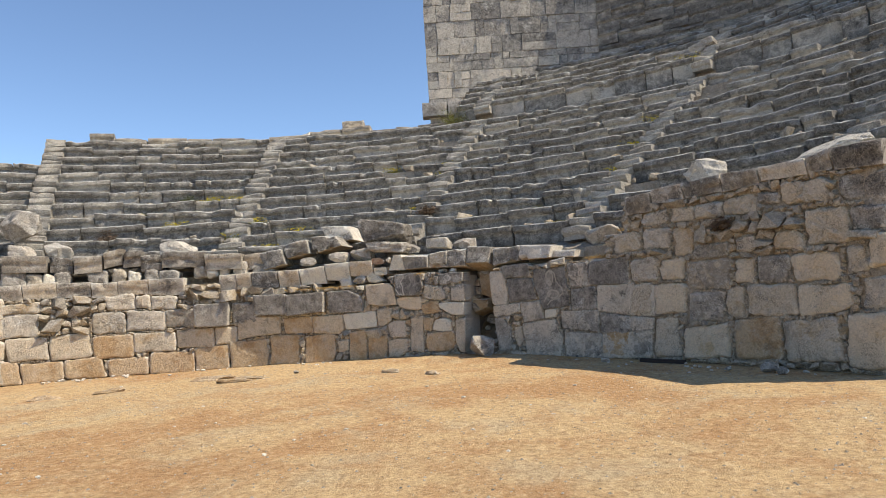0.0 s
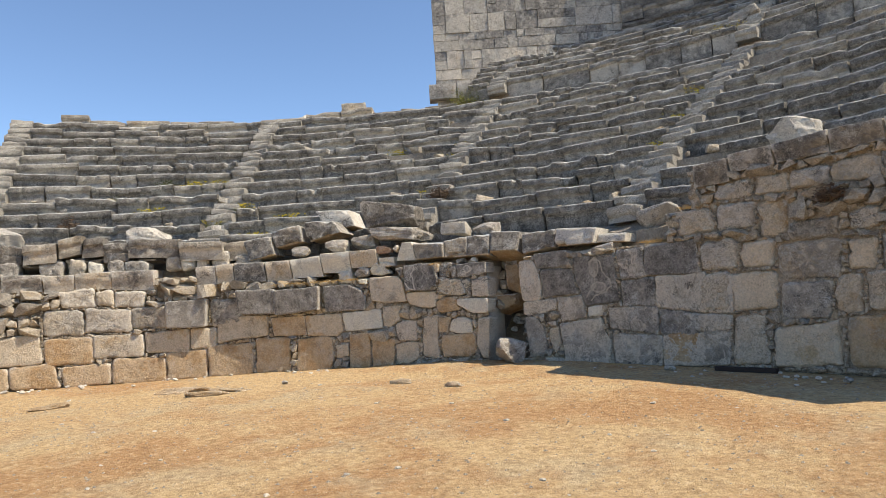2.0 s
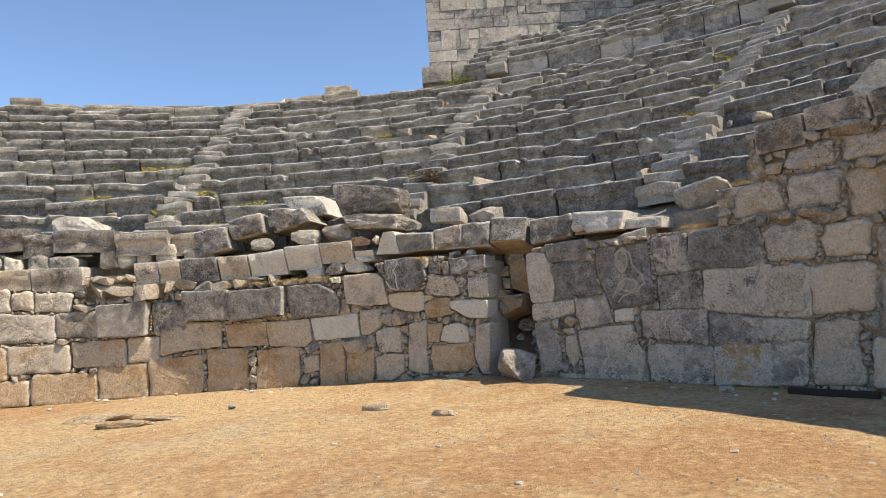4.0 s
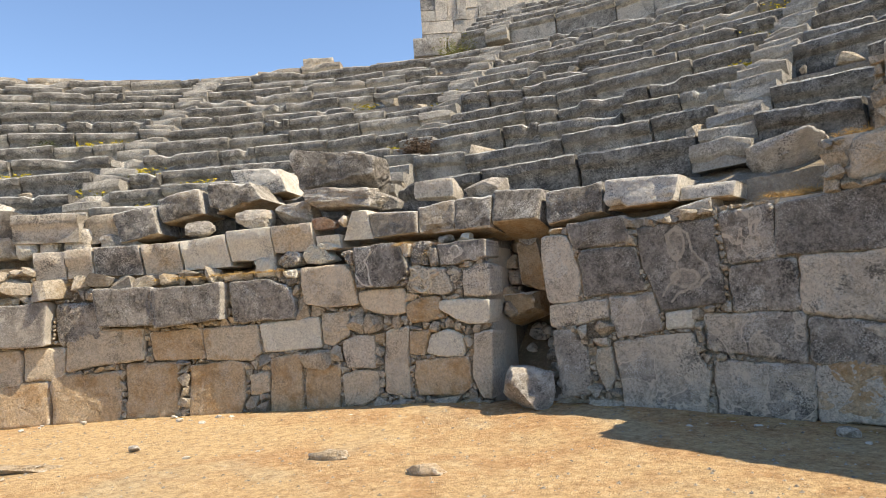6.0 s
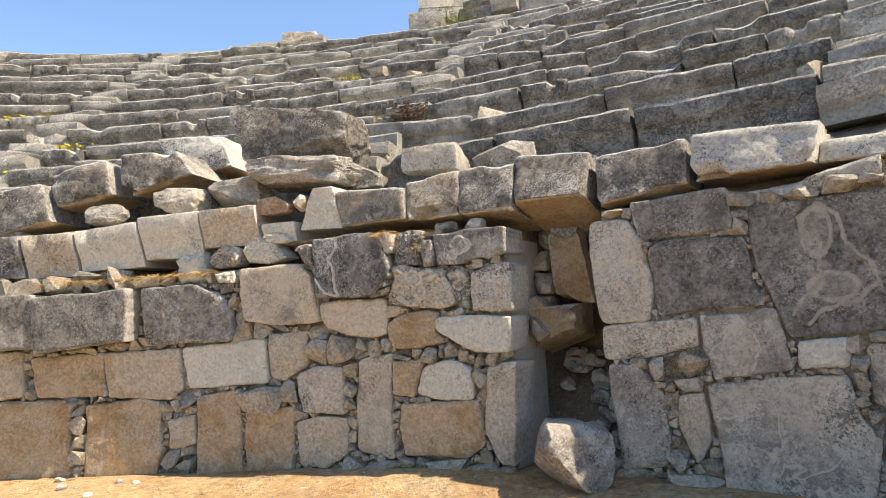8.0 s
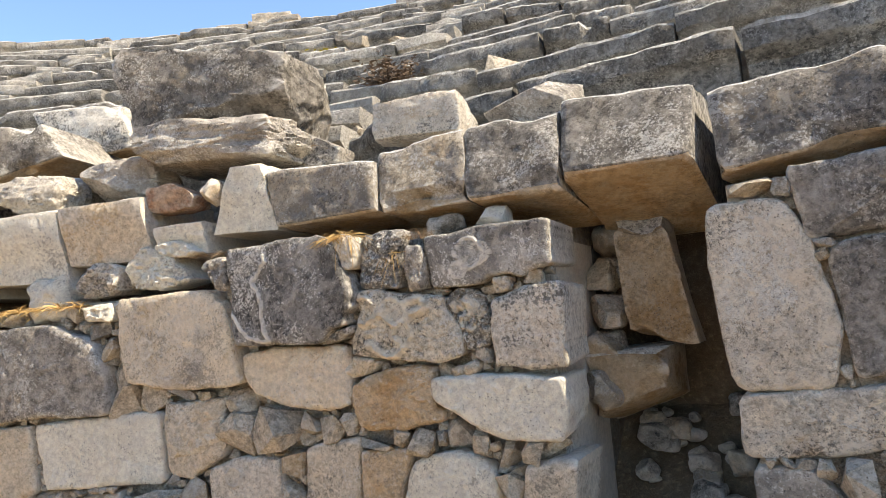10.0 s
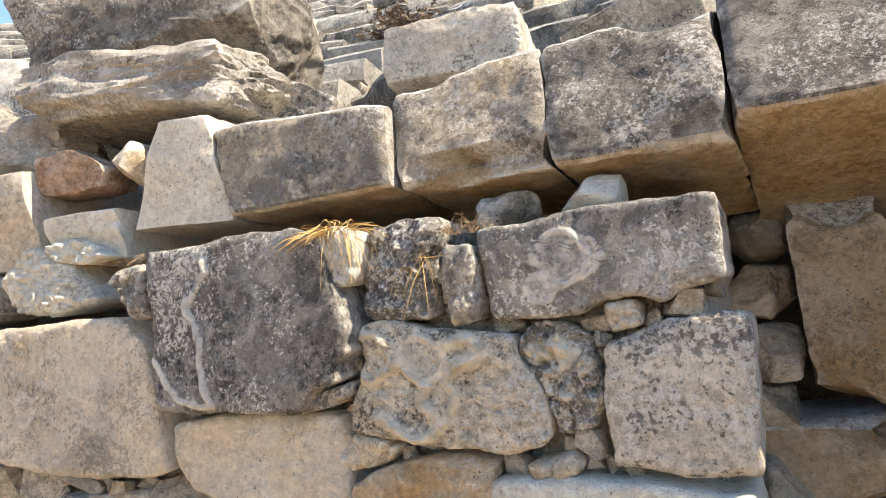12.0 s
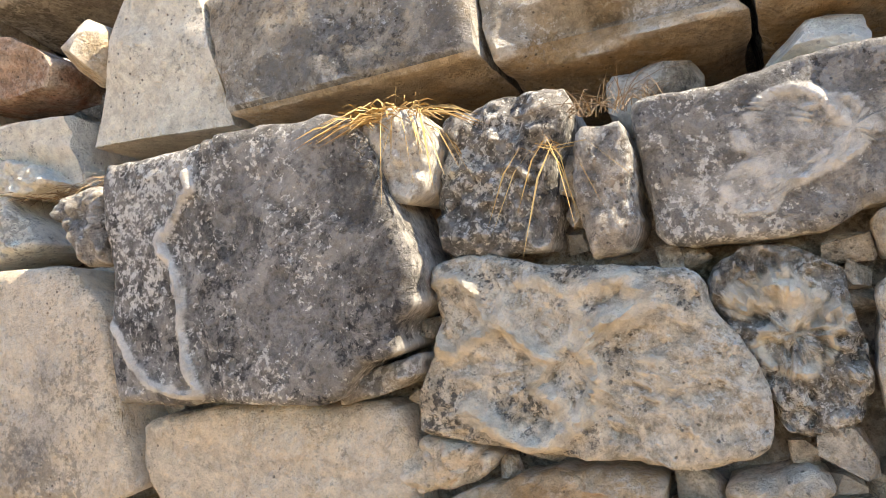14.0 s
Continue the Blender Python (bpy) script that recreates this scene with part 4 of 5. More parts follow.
# walls beyond the stretch that is walked past: plain coursed blocks
rng = random.Random(5)
for parent, u_from, u_to, top in ((wall_left, -15.5, -5.62, 1.85),):
    z = 0.0
    while z < top - 0.2:
        h = rng.uniform(0.42, 0.58)
        u = u_from + rng.uniform(-0.4, 0)
        while u < u_to - 0.3:
            w_ = min(rng.uniform(0.6, 1.1), u_to - u)
            lay([(u, z + h, u + w_, z + h, u + w_, z, u, z)], parent, [BUFF, GREY, CREAM], rough=0.02, cell=0.1, edge=0.03)
            u += w_ + 0.02
        z += h + 0.015

# a rough course of small stones between the cornice and the coping
rng = random.Random(23)
u = -5.7
while u < 0.1:
    w_, h = rng.uniform(0.16, 0.5), rng.uniform(0.24, 0.36)
    lay([(u, 2.2 + h, u + w_, 2.2 + h + rng.uniform(-0.04, 0.04), u + w_, 2.2, u, 2.19)], wall_left, [GREY, PALE, BUFF, GREY], proud=-0.25, depth=0.5, rough=0.04, edge=0.04, soft=0.08)
    u += w_ + rng.uniform(0.0, 0.12) + (0.35 if rng.random() < 0.12 else 0)

# rubble and small packing stones in what is left open between the blocks
CELL = 0.013
U0, U1, ZT = -5.6, 13.3, 3.1
open_ = np.ones((int((U1 - U0) / CELL), int(ZT / CELL)), bool)
for q in LAID:
    a0, a1 = (int((f(c[0] for c in q) - U0) / CELL) + k for f, k in ((min, 0), (max, 2)))
    b0, b1 = (int(f(c[1] for c in q) / CELL) + k for f, k in ((min, 0), (max, 2)))
    a0, b0, a1, b1 = max(0, a0), max(0, b0), min(a1, open_.shape[0]), min(b1, open_.shape[1])
    if a1 <= a0 or b1 <= b0:
        continue
    gu, gz = np.meshgrid(U0 + (np.arange(a0, a1) + 0.5) * CELL, (np.arange(b0, b1) + 0.5) * CELL, indexing="ij")
    inside = np.zeros(gu.shape, bool)
    for (p0, q0), (p1, q1) in zip(q, q[1:] + q[:1]):
        crossed = (q0 > gz) != (q1 > gz)
        inside ^= crossed & (gu < p0 + (p1 - p0) * (gz - q0) / (q1 - q0 if q1 != q0 else 1e-9))
    open_[a0:a1, b0:b1] &= ~inside
for i in range(open_.shape[0]):
    u = U0 + (i + 0.5) * CELL
    limit = 0.0 if 5.12 < u < 5.84 else top_left(u) if u < 5.5 else top_right(u)
    open_[i, int(limit / CELL):] = False
rng = random.Random(11)
spots = [(int(a), int(b)) for a, b in np.argwhere(open_)]
rng.shuffle(spots)
rubble = {"near": ([], []), "far": ([], [])}
singles = []
for biggest in (9, 6, 4, 2):
    for a, b in spots:
        if not open_[a, b]:
            continue
        w_ = h = 0
        for grow in range(1, biggest + 1):
            x0, x1, y0, y1 = a - grow, a + grow + 1, b - grow, b + grow + 1
            if x0 < 0 or y0 < 0 or not open_[x0:x1, y0:y1].all():
                break
            w_ = h = grow
        if w_ < max(1, biggest // 2):
            continue
        for kx in range(1, biggest):
            if a - w_ - 1 >= 0 and open_[a - w_ - 1:a + w_ + 2, b - h:b + h + 1].all():
                w_ += 1
        open_[max(0, a - w_):a + w_ + 1, max(0, b - h):b + h + 1] = False
        u, z = U0 + (a + 0.5) * CELL, (b + 0.5) * CELL
        singles.append((u, z, (2 * w_ + 1) * CELL, (2 * h + 1) * CELL))
for i, (u, z, w_, h) in enumerate(singles):
    bm = shard_data((w_ * 1.25, rng.uniform(0.8, 1.1) * (w_ + h) * 0.7, h * 1.25), rng)
    p = polar(u, RW + rng.uniform(0.02, 0.07) + (0.08 if u > 5.5 else 0), z)
    bm.transform(pose(p.x, p.y, p.z, rng.uniform(-12, 12), rng.uniform(-15, 15), rng.uniform(-15, 15) - math.degrees(u / RW)))
    key = "near" if u < 5.5 else "far"
    vs, fs = rubble[key]
    base = len(vs)
    vs.extend(v.co.copy() for v in bm.verts)
    fs.extend([base + v.index for v in f.verts] for f in bm.faces)
    bm.free()
for key, parent in (("near", wall_left), ("far", wall_right)):
    tagged(mesh_object("rubble", *rubble[key], RUBBLE, parent, smooth=False), "small rubble stones packed between the blocks", kind="stuff")

# ---------------------------------------------------------------- seating
RISE, RUN, Z0, R0 = 0.444, 0.759, 2.95, 12.50     # row height and depth; top and front of the first row
STAIRS = [-48.3, -26.8, -5.3, 16.3, 37.6, 59.1]
ROWS_LOW, A0, A1 = 12, -66.0, 71.0
seating = thing("seating_bank", "curved bank of weathered grey limestone seat rows", "seating", kind="structure")


def row_z(k):
    return Z0 + RISE * k + (0.45 if k >= ROWS_LOW else 0)


def row_r(k):
    return R0 + RUN * k + (0.05 if k >= ROWS_LOW else 0)


# the stepped body under the seat blocks
cv, cf = [], []
nr = 0
angles = [A0 + (A1 - A0) * i / 296 for i in range(297)]
for a in angles:
    door = 25.2 < a < 30.2
    col = [(12.0, -0.3), (12.0, 1.6), (12.02, 2.25), (R0 - 0.05, 2.42)] if not door else [(12.9, -0.3), (12.9, 1.6), (12.9, 2.3), (12.95, 2.42)]
    rows = ROWS_LOW + (6 if a > 13 else 0) - (3 if a < -27.5 else 0)
    for k in range(ROWS_LOW + 6):
        kk = min(k, rows - 1)
        z = row_z(kk) - 0.10
        if k < rows:
            col += [(row_r(k) + 0.2, z - RISE - (0.45 if k == ROWS_LOW else 0)), (row_r(k) + 0.22, z)]
        else:
            col += [(row_r(rows - 1) + 0.8 + 0.02 * (k - rows), z - 0.02), (row_r(rows - 1) + 0.82 + 0.02 * (k - rows), z - 0.03)]
    col += [(row_r(ROWS_LOW + 6) + 2.5, col[-1][1] - 0.6), (row_r(ROWS_LOW + 6) + 9, -1.0)]
    nr = len(col)
    for r, z in col:
        q = radians(a)
        cv.append((CX + r * math.sin(q), CY + r * math.cos(q), z + fuzz((a, r, z), 2.3, 0.03)))
for i in range(len(angles) - 1):
    for j in range(nr - 1):
        cf.append((i * nr + j, (i + 1) * nr + j, (i + 1) * nr + j + 1, i * nr + j + 1))
mesh_object("bank_body", cv, cf, SOIL, seating, smooth=False, label="earth and broken stone under the seats")


def seat_block(a0, a1, r, z, seed, rise=RISE, deep=0.82, wear=0.012, segs=4, nose=0.05, heel=0.0):
    """One length of seat: an upright front, a rounded lip, a worn top with a sunk foot-rest behind."""
    rng = random.Random(seed)
    lip_ = 0.09 if rise > 0.4 else 0.05
    profile = [(lip_, -rise - 0.03), (lip_ + 0.01, -rise * 0.6), (lip_, -0.19), (0.02, -0.15), (0.0, -0.13), (0.0, -0.025), (0.025, 0.0), (0.2, 0.0), (0.42, -0.012), (0.47, -0.05), (deep, -0.055), (deep, -rise - heel)]
    tilt, push, sink = rng.gauss(0, 0.018), rng.gauss(0, 0.04), rng.gauss(0, 0.028)
    broken = rng.random() < 0.4
    yaw = rng.gauss(0, 0.025)
    v, f = [], []
    off = Vector((seed * 0.73, seed * 0.31, seed * 0.11))
    for i in range(segs + 1):
        s = i / segs
        a = radians(a0 + (a1 - a0) * s)
        end = 1.0 if i in (0, segs) else 0.0
        for d, h in profile:
            q = Vector((s * 4, d * 5, h * 5)) + off
            lip = 1.0 if d < 0.3 and h > -0.2 else 0.3
            wob = noise.noise(q) * wear * 0.7 * lip + noise.noise(q * 3) * wear * 1.1 * lip + noise.noise(q * 7) * wear * 0.7 * lip
            bite = min(0.09, max(0.0, noise.noise(Vector((s * 3.5, h, 0)) + off * 2) - 0.2) * 0.6) if broken and h > -0.2 and d < 0.3 else 0.0
            rr = r + d + push + wob + bite + yaw * (s - 0.5) + end * lip * 0.012 * (1 if d < 0.1 else 0)
            zz = z + h + sink + tilt * (s - 0.5) * 2 + noise.noise(q * 2.3 + Vector((9, 2, 4))) * wear * 0.6 * lip - end * lip * 0.006 - bite * 0.4
            v.append((CX + rr * math.sin(a), CY + rr * math.cos(a), zz))
    w = len(profile)
    for i in range(segs):
        for j in range(w):
            f.append((i * w + j, i * w + (j + 1) % w, (i + 1) * w + (j + 1) % w, (i + 1) * w + j))
    f.append(list(range(w))[::-1])
    f.append([segs * w + k for k in range(w)])
    return v, f


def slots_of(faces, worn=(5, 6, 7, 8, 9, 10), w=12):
    """Slot 1 for the trodden tops of seat blocks, paled as if sunlit; 0 for their dressed fronts and ends, darkened as
    if shaded.
    """
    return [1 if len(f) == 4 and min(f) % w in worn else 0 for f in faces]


far = ([], [])


def put(bucket, v, f):
    base = len(bucket[0])
    bucket[0].extend(v)
    bucket[1].extend([[base + i for i in face] for face in f])


rng = random.Random(3)
near_count = 0
blocks = []
for k in range(ROWS_LOW + 6):
    r, z = row_r(k), row_z(k)
    lo, hi = (A0, A1) if k < ROWS_LOW else (13.5, A1)
    edges = [lo] + [s for s in STAIRS if lo < s < hi] + [hi]
    for s0, s1 in zip(edges, edges[1:]):
        half = math.degrees(0.31 / r)
        a, stop = s0 + (half if s0 in STAIRS else 0), s1 - (half if s1 in STAIRS else 0)
        while a < stop - 0.2:
            length = math.degrees(rng.uniform(0.55, 1.6) / r)
            b = a + length
            if stop - b < math.degrees(0.5 / r):
                b = stop
            blocks.append((k, a, b - math.degrees(rng.uniform(0.012, 0.04) / r), r, z))
            a = b
for i, (k, a, b, r, z) in enumerate(blocks):
    if k >= ROWS_LOW - 3 and a < -27.5:
        continue
    if rng.random() < 0.035 and 1 < k < ROWS_LOW:
        continue
    near = -30 < a < 62 and (k < 5 or (k < 9 and -12 < a < 45)) and near_count < 292
    worn = 0.022 if k > 1 else 0.03
    v, f = seat_block(a, b, r, z, i, wear=worn, segs=14 if k < 5 else 9, rise=RISE if k != ROWS_LOW else 0.8)
    if near:
        near_count += 1
        mesh_object("seat_block", v, f, SHADED_FRONT, seating, second=SUNLIT_TOP, slots=slots_of(f))
    else:
        put(far, v, f)
tagged(mesh_object("seat_blocks", far[0], far[1], SHADED_FAR, seating, second=SUNLIT_FAR, slots=slots_of(far[1])), "far rows of grey limestone seat blocks", kind="stuff")

# broken stone lying on the treads
rng = random.Random(17)
debris = ([], [])
for _ in range(620):
    k = rng.randrange(0, ROWS_LOW)
    a, r = rng.uniform(-34, 66), row_r(k) + rng.uniform(0.3, 0.72)
    if a < -27.0 and k >= ROWS_LOW - 3:
        continue
    s = rng.uniform(0.06, 0.16) * (1.8 if rng.random() < 0.12 else 1)
    bm = shard_data((s * 1.6, s, s * 0.8), rng)
    p = polar(radians(a) * RW, r, row_z(k) - 0.03 + s * 0.25)
    bm.transform(pose(p.x, p.y, p.z, rng.uniform(-20, 20), rng.uniform(-20, 20), rng.uniform(0, 360)))
    put(debris, [v.co.copy() for v in bm.verts], [[v.index for v in f.verts] for f in bm.faces])
    bm.free()
tagged(mesh_object("debris", debris[0], debris[1], RUBBLE, seating, smooth=False), "broken bits of stone lying on the seat rows", kind="stuff")

# radial stairways, two steps to a row, trodden pale
STEP = limestone("trodden_step_limestone", (0.64, 0.60, 0.52), (0.37, 0.355, 0.325), (0.46, 0.38, 0.24), 0.38, 0.2, 0.5, speckle=0.8)
for n_, s in enumerate(STAIRS):
    stair = thing("stairway", "narrow radial stairway of trodden pale limestone steps", "stairs", "stairways between the seat wedges", "structure")
    for k in range(ROWS_LOW + (5 if s > 13 else 0)):
        for h in (0, 1):
            r = row_r(k) - 0.36 + 0.38 * h
            z = row_z(k) - RISE * 0.5 * (1 - h) - 0.005
            half = math.degrees(0.30 / r)
            v, f = seat_block(s - half, s + half, r, z, 9000 + n_ * 100 + k * 2 + h, rise=RISE * 0.5 + 0.05, deep=0.46, wear=0.04, segs=3, nose=0.0)
            mesh_object("step", v, f, STEP, stair)

# loose courses along the top edge of the bank
rng = random.Random(21)
a = -24.0
while a < 12:
    length = rng.uniform(0.7, 1.6)
    if rng.random() < 0.93:
        high = rng.uniform(0.36, 0.48) if -4.2 < a < 3 or a < -22.5 else rng.uniform(0.2, 0.29)
        v, f = seat_block(a, a + math.degrees(length / 21.9), 21.5, row_z(11) + high, 7000 + int(a * 10), rise=high + 0.1, deep=0.6, wear=0.03)
        tagged(mesh_object("loose_block", v, f, GREY), "weathered limestone block lying along the top row", "stone", "blocks along the top row")
    a += math.degrees(length / 21.9) + 0.1

# ---------------------------------------------------------------- tower
tower = thing("tower", "ruined square tower of grey and cream ashlar above the seats", "tower", kind="structure")
TW = limestone("tower_ashlar", (0.50, 0.465, 0.40), (0.215, 0.208, 0.195), (0.46, 0.33, 0.20), 0.56, 0.24, 0.6, blotch=0.7, rub=0.0)
TW_DARK = limestone("dark_tower_ashlar", (0.40, 0.375, 0.33), (0.17, 0.166, 0.158), (0.46, 0.30, 0.18), 0.7, 0.24, 0.6, rub=0.0)
TW_PALE = limestone("pale_tower_ashlar", (0.62, 0.565, 0.48), (0.33, 0.315, 0.285), (0.52, 0.385, 0.24), 0.4, 0.3, 0.5, rub=0.0)
TX0, TX1, TY, TZ0, TZ1 = -0.95, 6.75, 27.8, 9.0, 21.0
tower.matrix_world = Matrix.Translation((TX0, TY, 0)) @ Matrix.Rotation(radians(1.5), 4, "Z") @ Matrix.Translation((-TX0, -TY, 0))


def box_data(x0, x1, y0, y1, z0, z1, seed, worn=0.02, bev=0.016):
    v, f = [], []
    off = Vector((seed * 1.3, seed * 0.7, 0))
    g = 4
    pts = [0.0, bev / max(0.1, x1 - x0), 0.5, 1 - bev / max(0.1, x1 - x0), 1.0]
    ptz = [0.0, bev / max(0.1, z1 - z0), 0.5, 1 - bev / max(0.1, z1 - z0), 1.0]
    for j in range(g + 1):
        for i in range(g + 1):
            x, z = x0 + (x1 - x0) * pts[i], z0 + (z1 - z0) * ptz[j]
            rim = 0.014 if i in (0, g) or j in (0, g) else 0.0
            q = Vector((x * 2, z * 2, 1)) + off
            v.append((x + noise.noise(q) * worn * 0.6, y0 + rim + noise.noise(q * 1.7) * worn, z + noise.noise(q + Vector((4, 4, 4))) * worn * 0.6))
    w = g + 1
    for j in range(g):
        for i in range(g):
            f.append((j * w + i, j * w + i + 1, (j + 1) * w + i + 1, (j + 1) * w + i))
    ring = list(range(w)) + [j * w + g for j in range(1, w)] + [g * w + i for i in range(g - 1, -1, -1)] + [j * w for j in range(g - 1, 0, -1)]
    base = len(v)
    for i in ring:
        v.append((v[i][0], y1, v[i][2]))
    for k in range(len(ring)):
        f.append((ring[k], base + k, base + (k + 1) % len(ring), ring[(k + 1) % len(ring)]))
    f.append([base + k for k in range(len(ring))])
    return v, f


mesh_object("tower_core", [(x, y, z) for z in (TZ0 - 2, TZ1) for x, y in ((TX0 + 0.1, TY + 0.12), (TX1 - 0.1, TY + 0.12), (TX1 - 0.1, TY + 7), (TX0 + 0.1, TY + 7))],
            [(0, 3, 2, 1), (4, 5, 6, 7), (0, 1, 5, 4), (1, 2, 6, 5), (2, 3, 7, 6), (3, 0, 4, 7)], FILL, tower, smooth=False)
rng = random.Random(8)
z = TZ0 - 0.6
while z < 16.5:
    h = rng.choice((0.3, 0.42, 0.5, 0.62, 0.75))
    x = TX0 + (rng.uniform(-0.02, 0.02))
    while x < TX1 - 0.25:
        w_ = min(rng.choice((0.35, 0.5, 0.7, 0.9, 1.3)) * rng.uniform(0.85, 1.15), TX1 - x)
        parts = [(z, z + h)] if rng.random() < 0.6 or h < 0.5 else [(z, z + h * 0.5), (z + h * 0.5, z + h)]
        mat = rng.choice((TW, TW, TW, TW, TW_DARK)) if z > TZ0 + 1.9 else rng.choice((TW, TW_PALE, TW_PALE))
        for lo, hi in parts:
            v, f = box_data(x + 0.004, x + w_ - 0.004, TY + rng.uniform(-0.03, 0.02), TY + 0.4, lo + 0.004, hi - 0.004, rng.randrange(9999), 0.03, 0.008)
            mesh_object("ashlar", v, f, mat, tower)
        x += w_
    z += h
# the tower's moulded base course and the ledge at its foot
for i in range(3):
    v, f = box_data(TX0 - 0.3 + i * 1.1, TX0 + 0.75 + i * 1.1, TY - 0.35, TY + 0.3, TZ0 + 0.05, TZ0 + 0.62, 70 + i, 0.03, 0.06)
    mesh_object("base_block", v, f, GREY, tower)

# the curved high wall beside the tower, in its own shade
rear = thing("wall_rear", "tall curved rear wall of dark grey ashlar", "wall", kind="structure")
rng = random.Random(14)
far_wall = ([], [])
z = 9.4
while z < 17:
    h = rng.uniform(0.45, 0.7)
    a = 25.3
    while a < 60:
        w_ = rng.uniform(0.6, 1.4)
        da = math.degrees(w_ / 26.5)
        v, f = seat_block(a, a + da - 0.02, 26.5 + rng.uniform(-0.02, 0.02), z + h, rng.randrange(99999), rise=h - 0.02, deep=0.5, wear=0.02, segs=2, nose=0.0)
        put(far_wall, v, f)
        a += da
    z += h
# uses the darkened seat-front stone, which adds to the wall's shade
tagged(mesh_object("wall_blocks", far_wall[0], far_wall[1], SHADED_FAR, rear), "dark grey ashlar blocks", kind="stuff")

# ---------------------------------------------------------------- loose blocks on the podium
for i, (quad, mat) in enumerate(zip(LEFT_COPING, [GREY, DARK, GREY, BUFF, GREY, DARK, GREY, GREY, BUFF])):
    quad = [c * 1.0 for c in quad]
    low = [quad[j] - 0.02 if j % 2 else quad[j] for j in range(8)]
    v, f = seat_block(math.degrees(low[0] / RW), math.degrees(low[2] / RW), RW + 0.18, low[1] + 0.02, 300 + i, rise=0.36, deep=0.85, wear=0.022, segs=6)
    tagged(mesh_object("coping_block", v, f, mat), "grey limestone coping block on the podium wall", "stone", "coping blocks along the podium")


def coping_data(quad, r_top, r_low, depth, drop, seed, cell=0.03, wear=0.02, chips=0.5, rise=0.0):
    """A squared block, worn all round: its front from the quad's top edge at r_top to its lower edge at r_low, its underside falling by drop to the back."""
    u0, z0, u1, z1, u2, z2, u3, z3 = quad
    off = Vector((seed * 2.7, seed * 1.3, seed * 0.6))
    ring = []                         # (how far back, share of the height, lowering) round the block
    def run(a, b, k):
        ring.extend(tuple(x + (y - x) * i / k for x, y in zip(a, b)) for i in range(k))
    tall, nose = max(z0 - z3, 0.05), 0.02
    kt, kf = max(3, int(depth / cell)), max(3, int(tall / cell))
    run((depth, 1.0, -rise), (nose, 1.0, 0.0), kt)
    run((nose, 1.0, 0.0), (0.0, 1 - nose / tall, 0.0), 2)
    run((0.0, 1 - nose / tall, 0.0), (0.0, nose / tall, 0.0), kf)
    run((0.0, nose / tall, 0.0), (nose, 0.0, 0.0), 2)
    run((nose, 0.0, 0.0), (depth, 0.0, drop), kt)
    run((depth, 0.0, drop), (depth, 1.0, -rise), 3)
    n, w = max(4, int((u1 - u0) / cell)), len(ring)
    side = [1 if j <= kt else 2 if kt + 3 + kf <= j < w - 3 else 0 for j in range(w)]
    verts, faces = [], []
    mid = Vector(((u0 + u2) / 2, (z0 + z2) / 2, depth / 2))
    for i in range(n + 1):
        s = i / n
        end = 0.018 * (math.exp(-s * (u1 - u0) / 0.02) + math.exp(-(1 - s) * (u1 - u0) / 0.02))
        for back, h, low in ring:
            u = (u3 + (u2 - u3) * s) * (1 - h) + (u0 + (u1 - u0) * s) * h
            z = (z3 + (z2 - z3) * s) * (1 - h) + (z0 + (z1 - z0) * s) * h - low
            p = Vector((u, z, back))
            q = p + off
            rough = wear * (noise.noise(q * 2.5) + 0.6 * noise.noise(q * 7) + 0.4 * noise.noise(q * 18) + 0.25 * noise.noise(q * 45))
            corner = max(0.0, 1 - abs(h - 1) * tall / 0.16) * max(0.0, 1 - back / 0.2) + max(0.0, 1 - h * tall / 0.1) * max(0.0, 1 - back / 0.12)
            bite = chips * max(0.0, noise.noise(q * 3.2 + Vector((4, 1, 6))) - 0.05) * corner * 0.35
            shift = (mid - p).normalized() * (bite + end) + (p - mid).normalized() * rough
            p = p + shift
            r = r_low + (r_top - r_low) * h + p.z
            verts.append(polar(p.x, r, p.y))
    for i in range(n):
        for j in range(w):
            faces.append((i * w + j, i * w + (j + 1) % w, (i + 1) * w + (j + 1) % w, (i + 1) * w + j))
    faces += [list(range(w))[::-1], [n * w + k for k in range(w)]]
    return verts, faces, [side[j] for _ in range(n) for j in range(w)] + [0, 0]


def coping(label, quad, r_top, r_low, depth, drop, seed, material, name="coping_block", group="coping blocks along the podium", **kw):
    v, f, slots = coping_data(quad, r_top, r_low, depth, drop, seed, **kw)
    # pale tops paint in the sun on them; undersides are ochre stone
    return tagged(mesh_object(name, v, f, material, second=(SUNLIT_TOP, OCHRE), slots=slots), label, "stone", group)


moulded((3.42, 2.43, 3.61, 2.42, 3.67, 2.06, 3.25, 2.08), wall_left, PALE, 0.09, seed=21, cell=0.02, wear=0.006)
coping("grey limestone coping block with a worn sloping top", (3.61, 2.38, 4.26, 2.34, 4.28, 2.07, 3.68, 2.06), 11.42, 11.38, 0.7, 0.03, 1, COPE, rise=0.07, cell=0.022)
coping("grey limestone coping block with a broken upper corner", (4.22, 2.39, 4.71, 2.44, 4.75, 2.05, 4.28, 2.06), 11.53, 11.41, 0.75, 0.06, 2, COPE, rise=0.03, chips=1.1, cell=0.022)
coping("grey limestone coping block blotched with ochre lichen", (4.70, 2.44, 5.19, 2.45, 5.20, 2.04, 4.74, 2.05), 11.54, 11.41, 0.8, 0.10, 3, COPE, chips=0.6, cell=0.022)
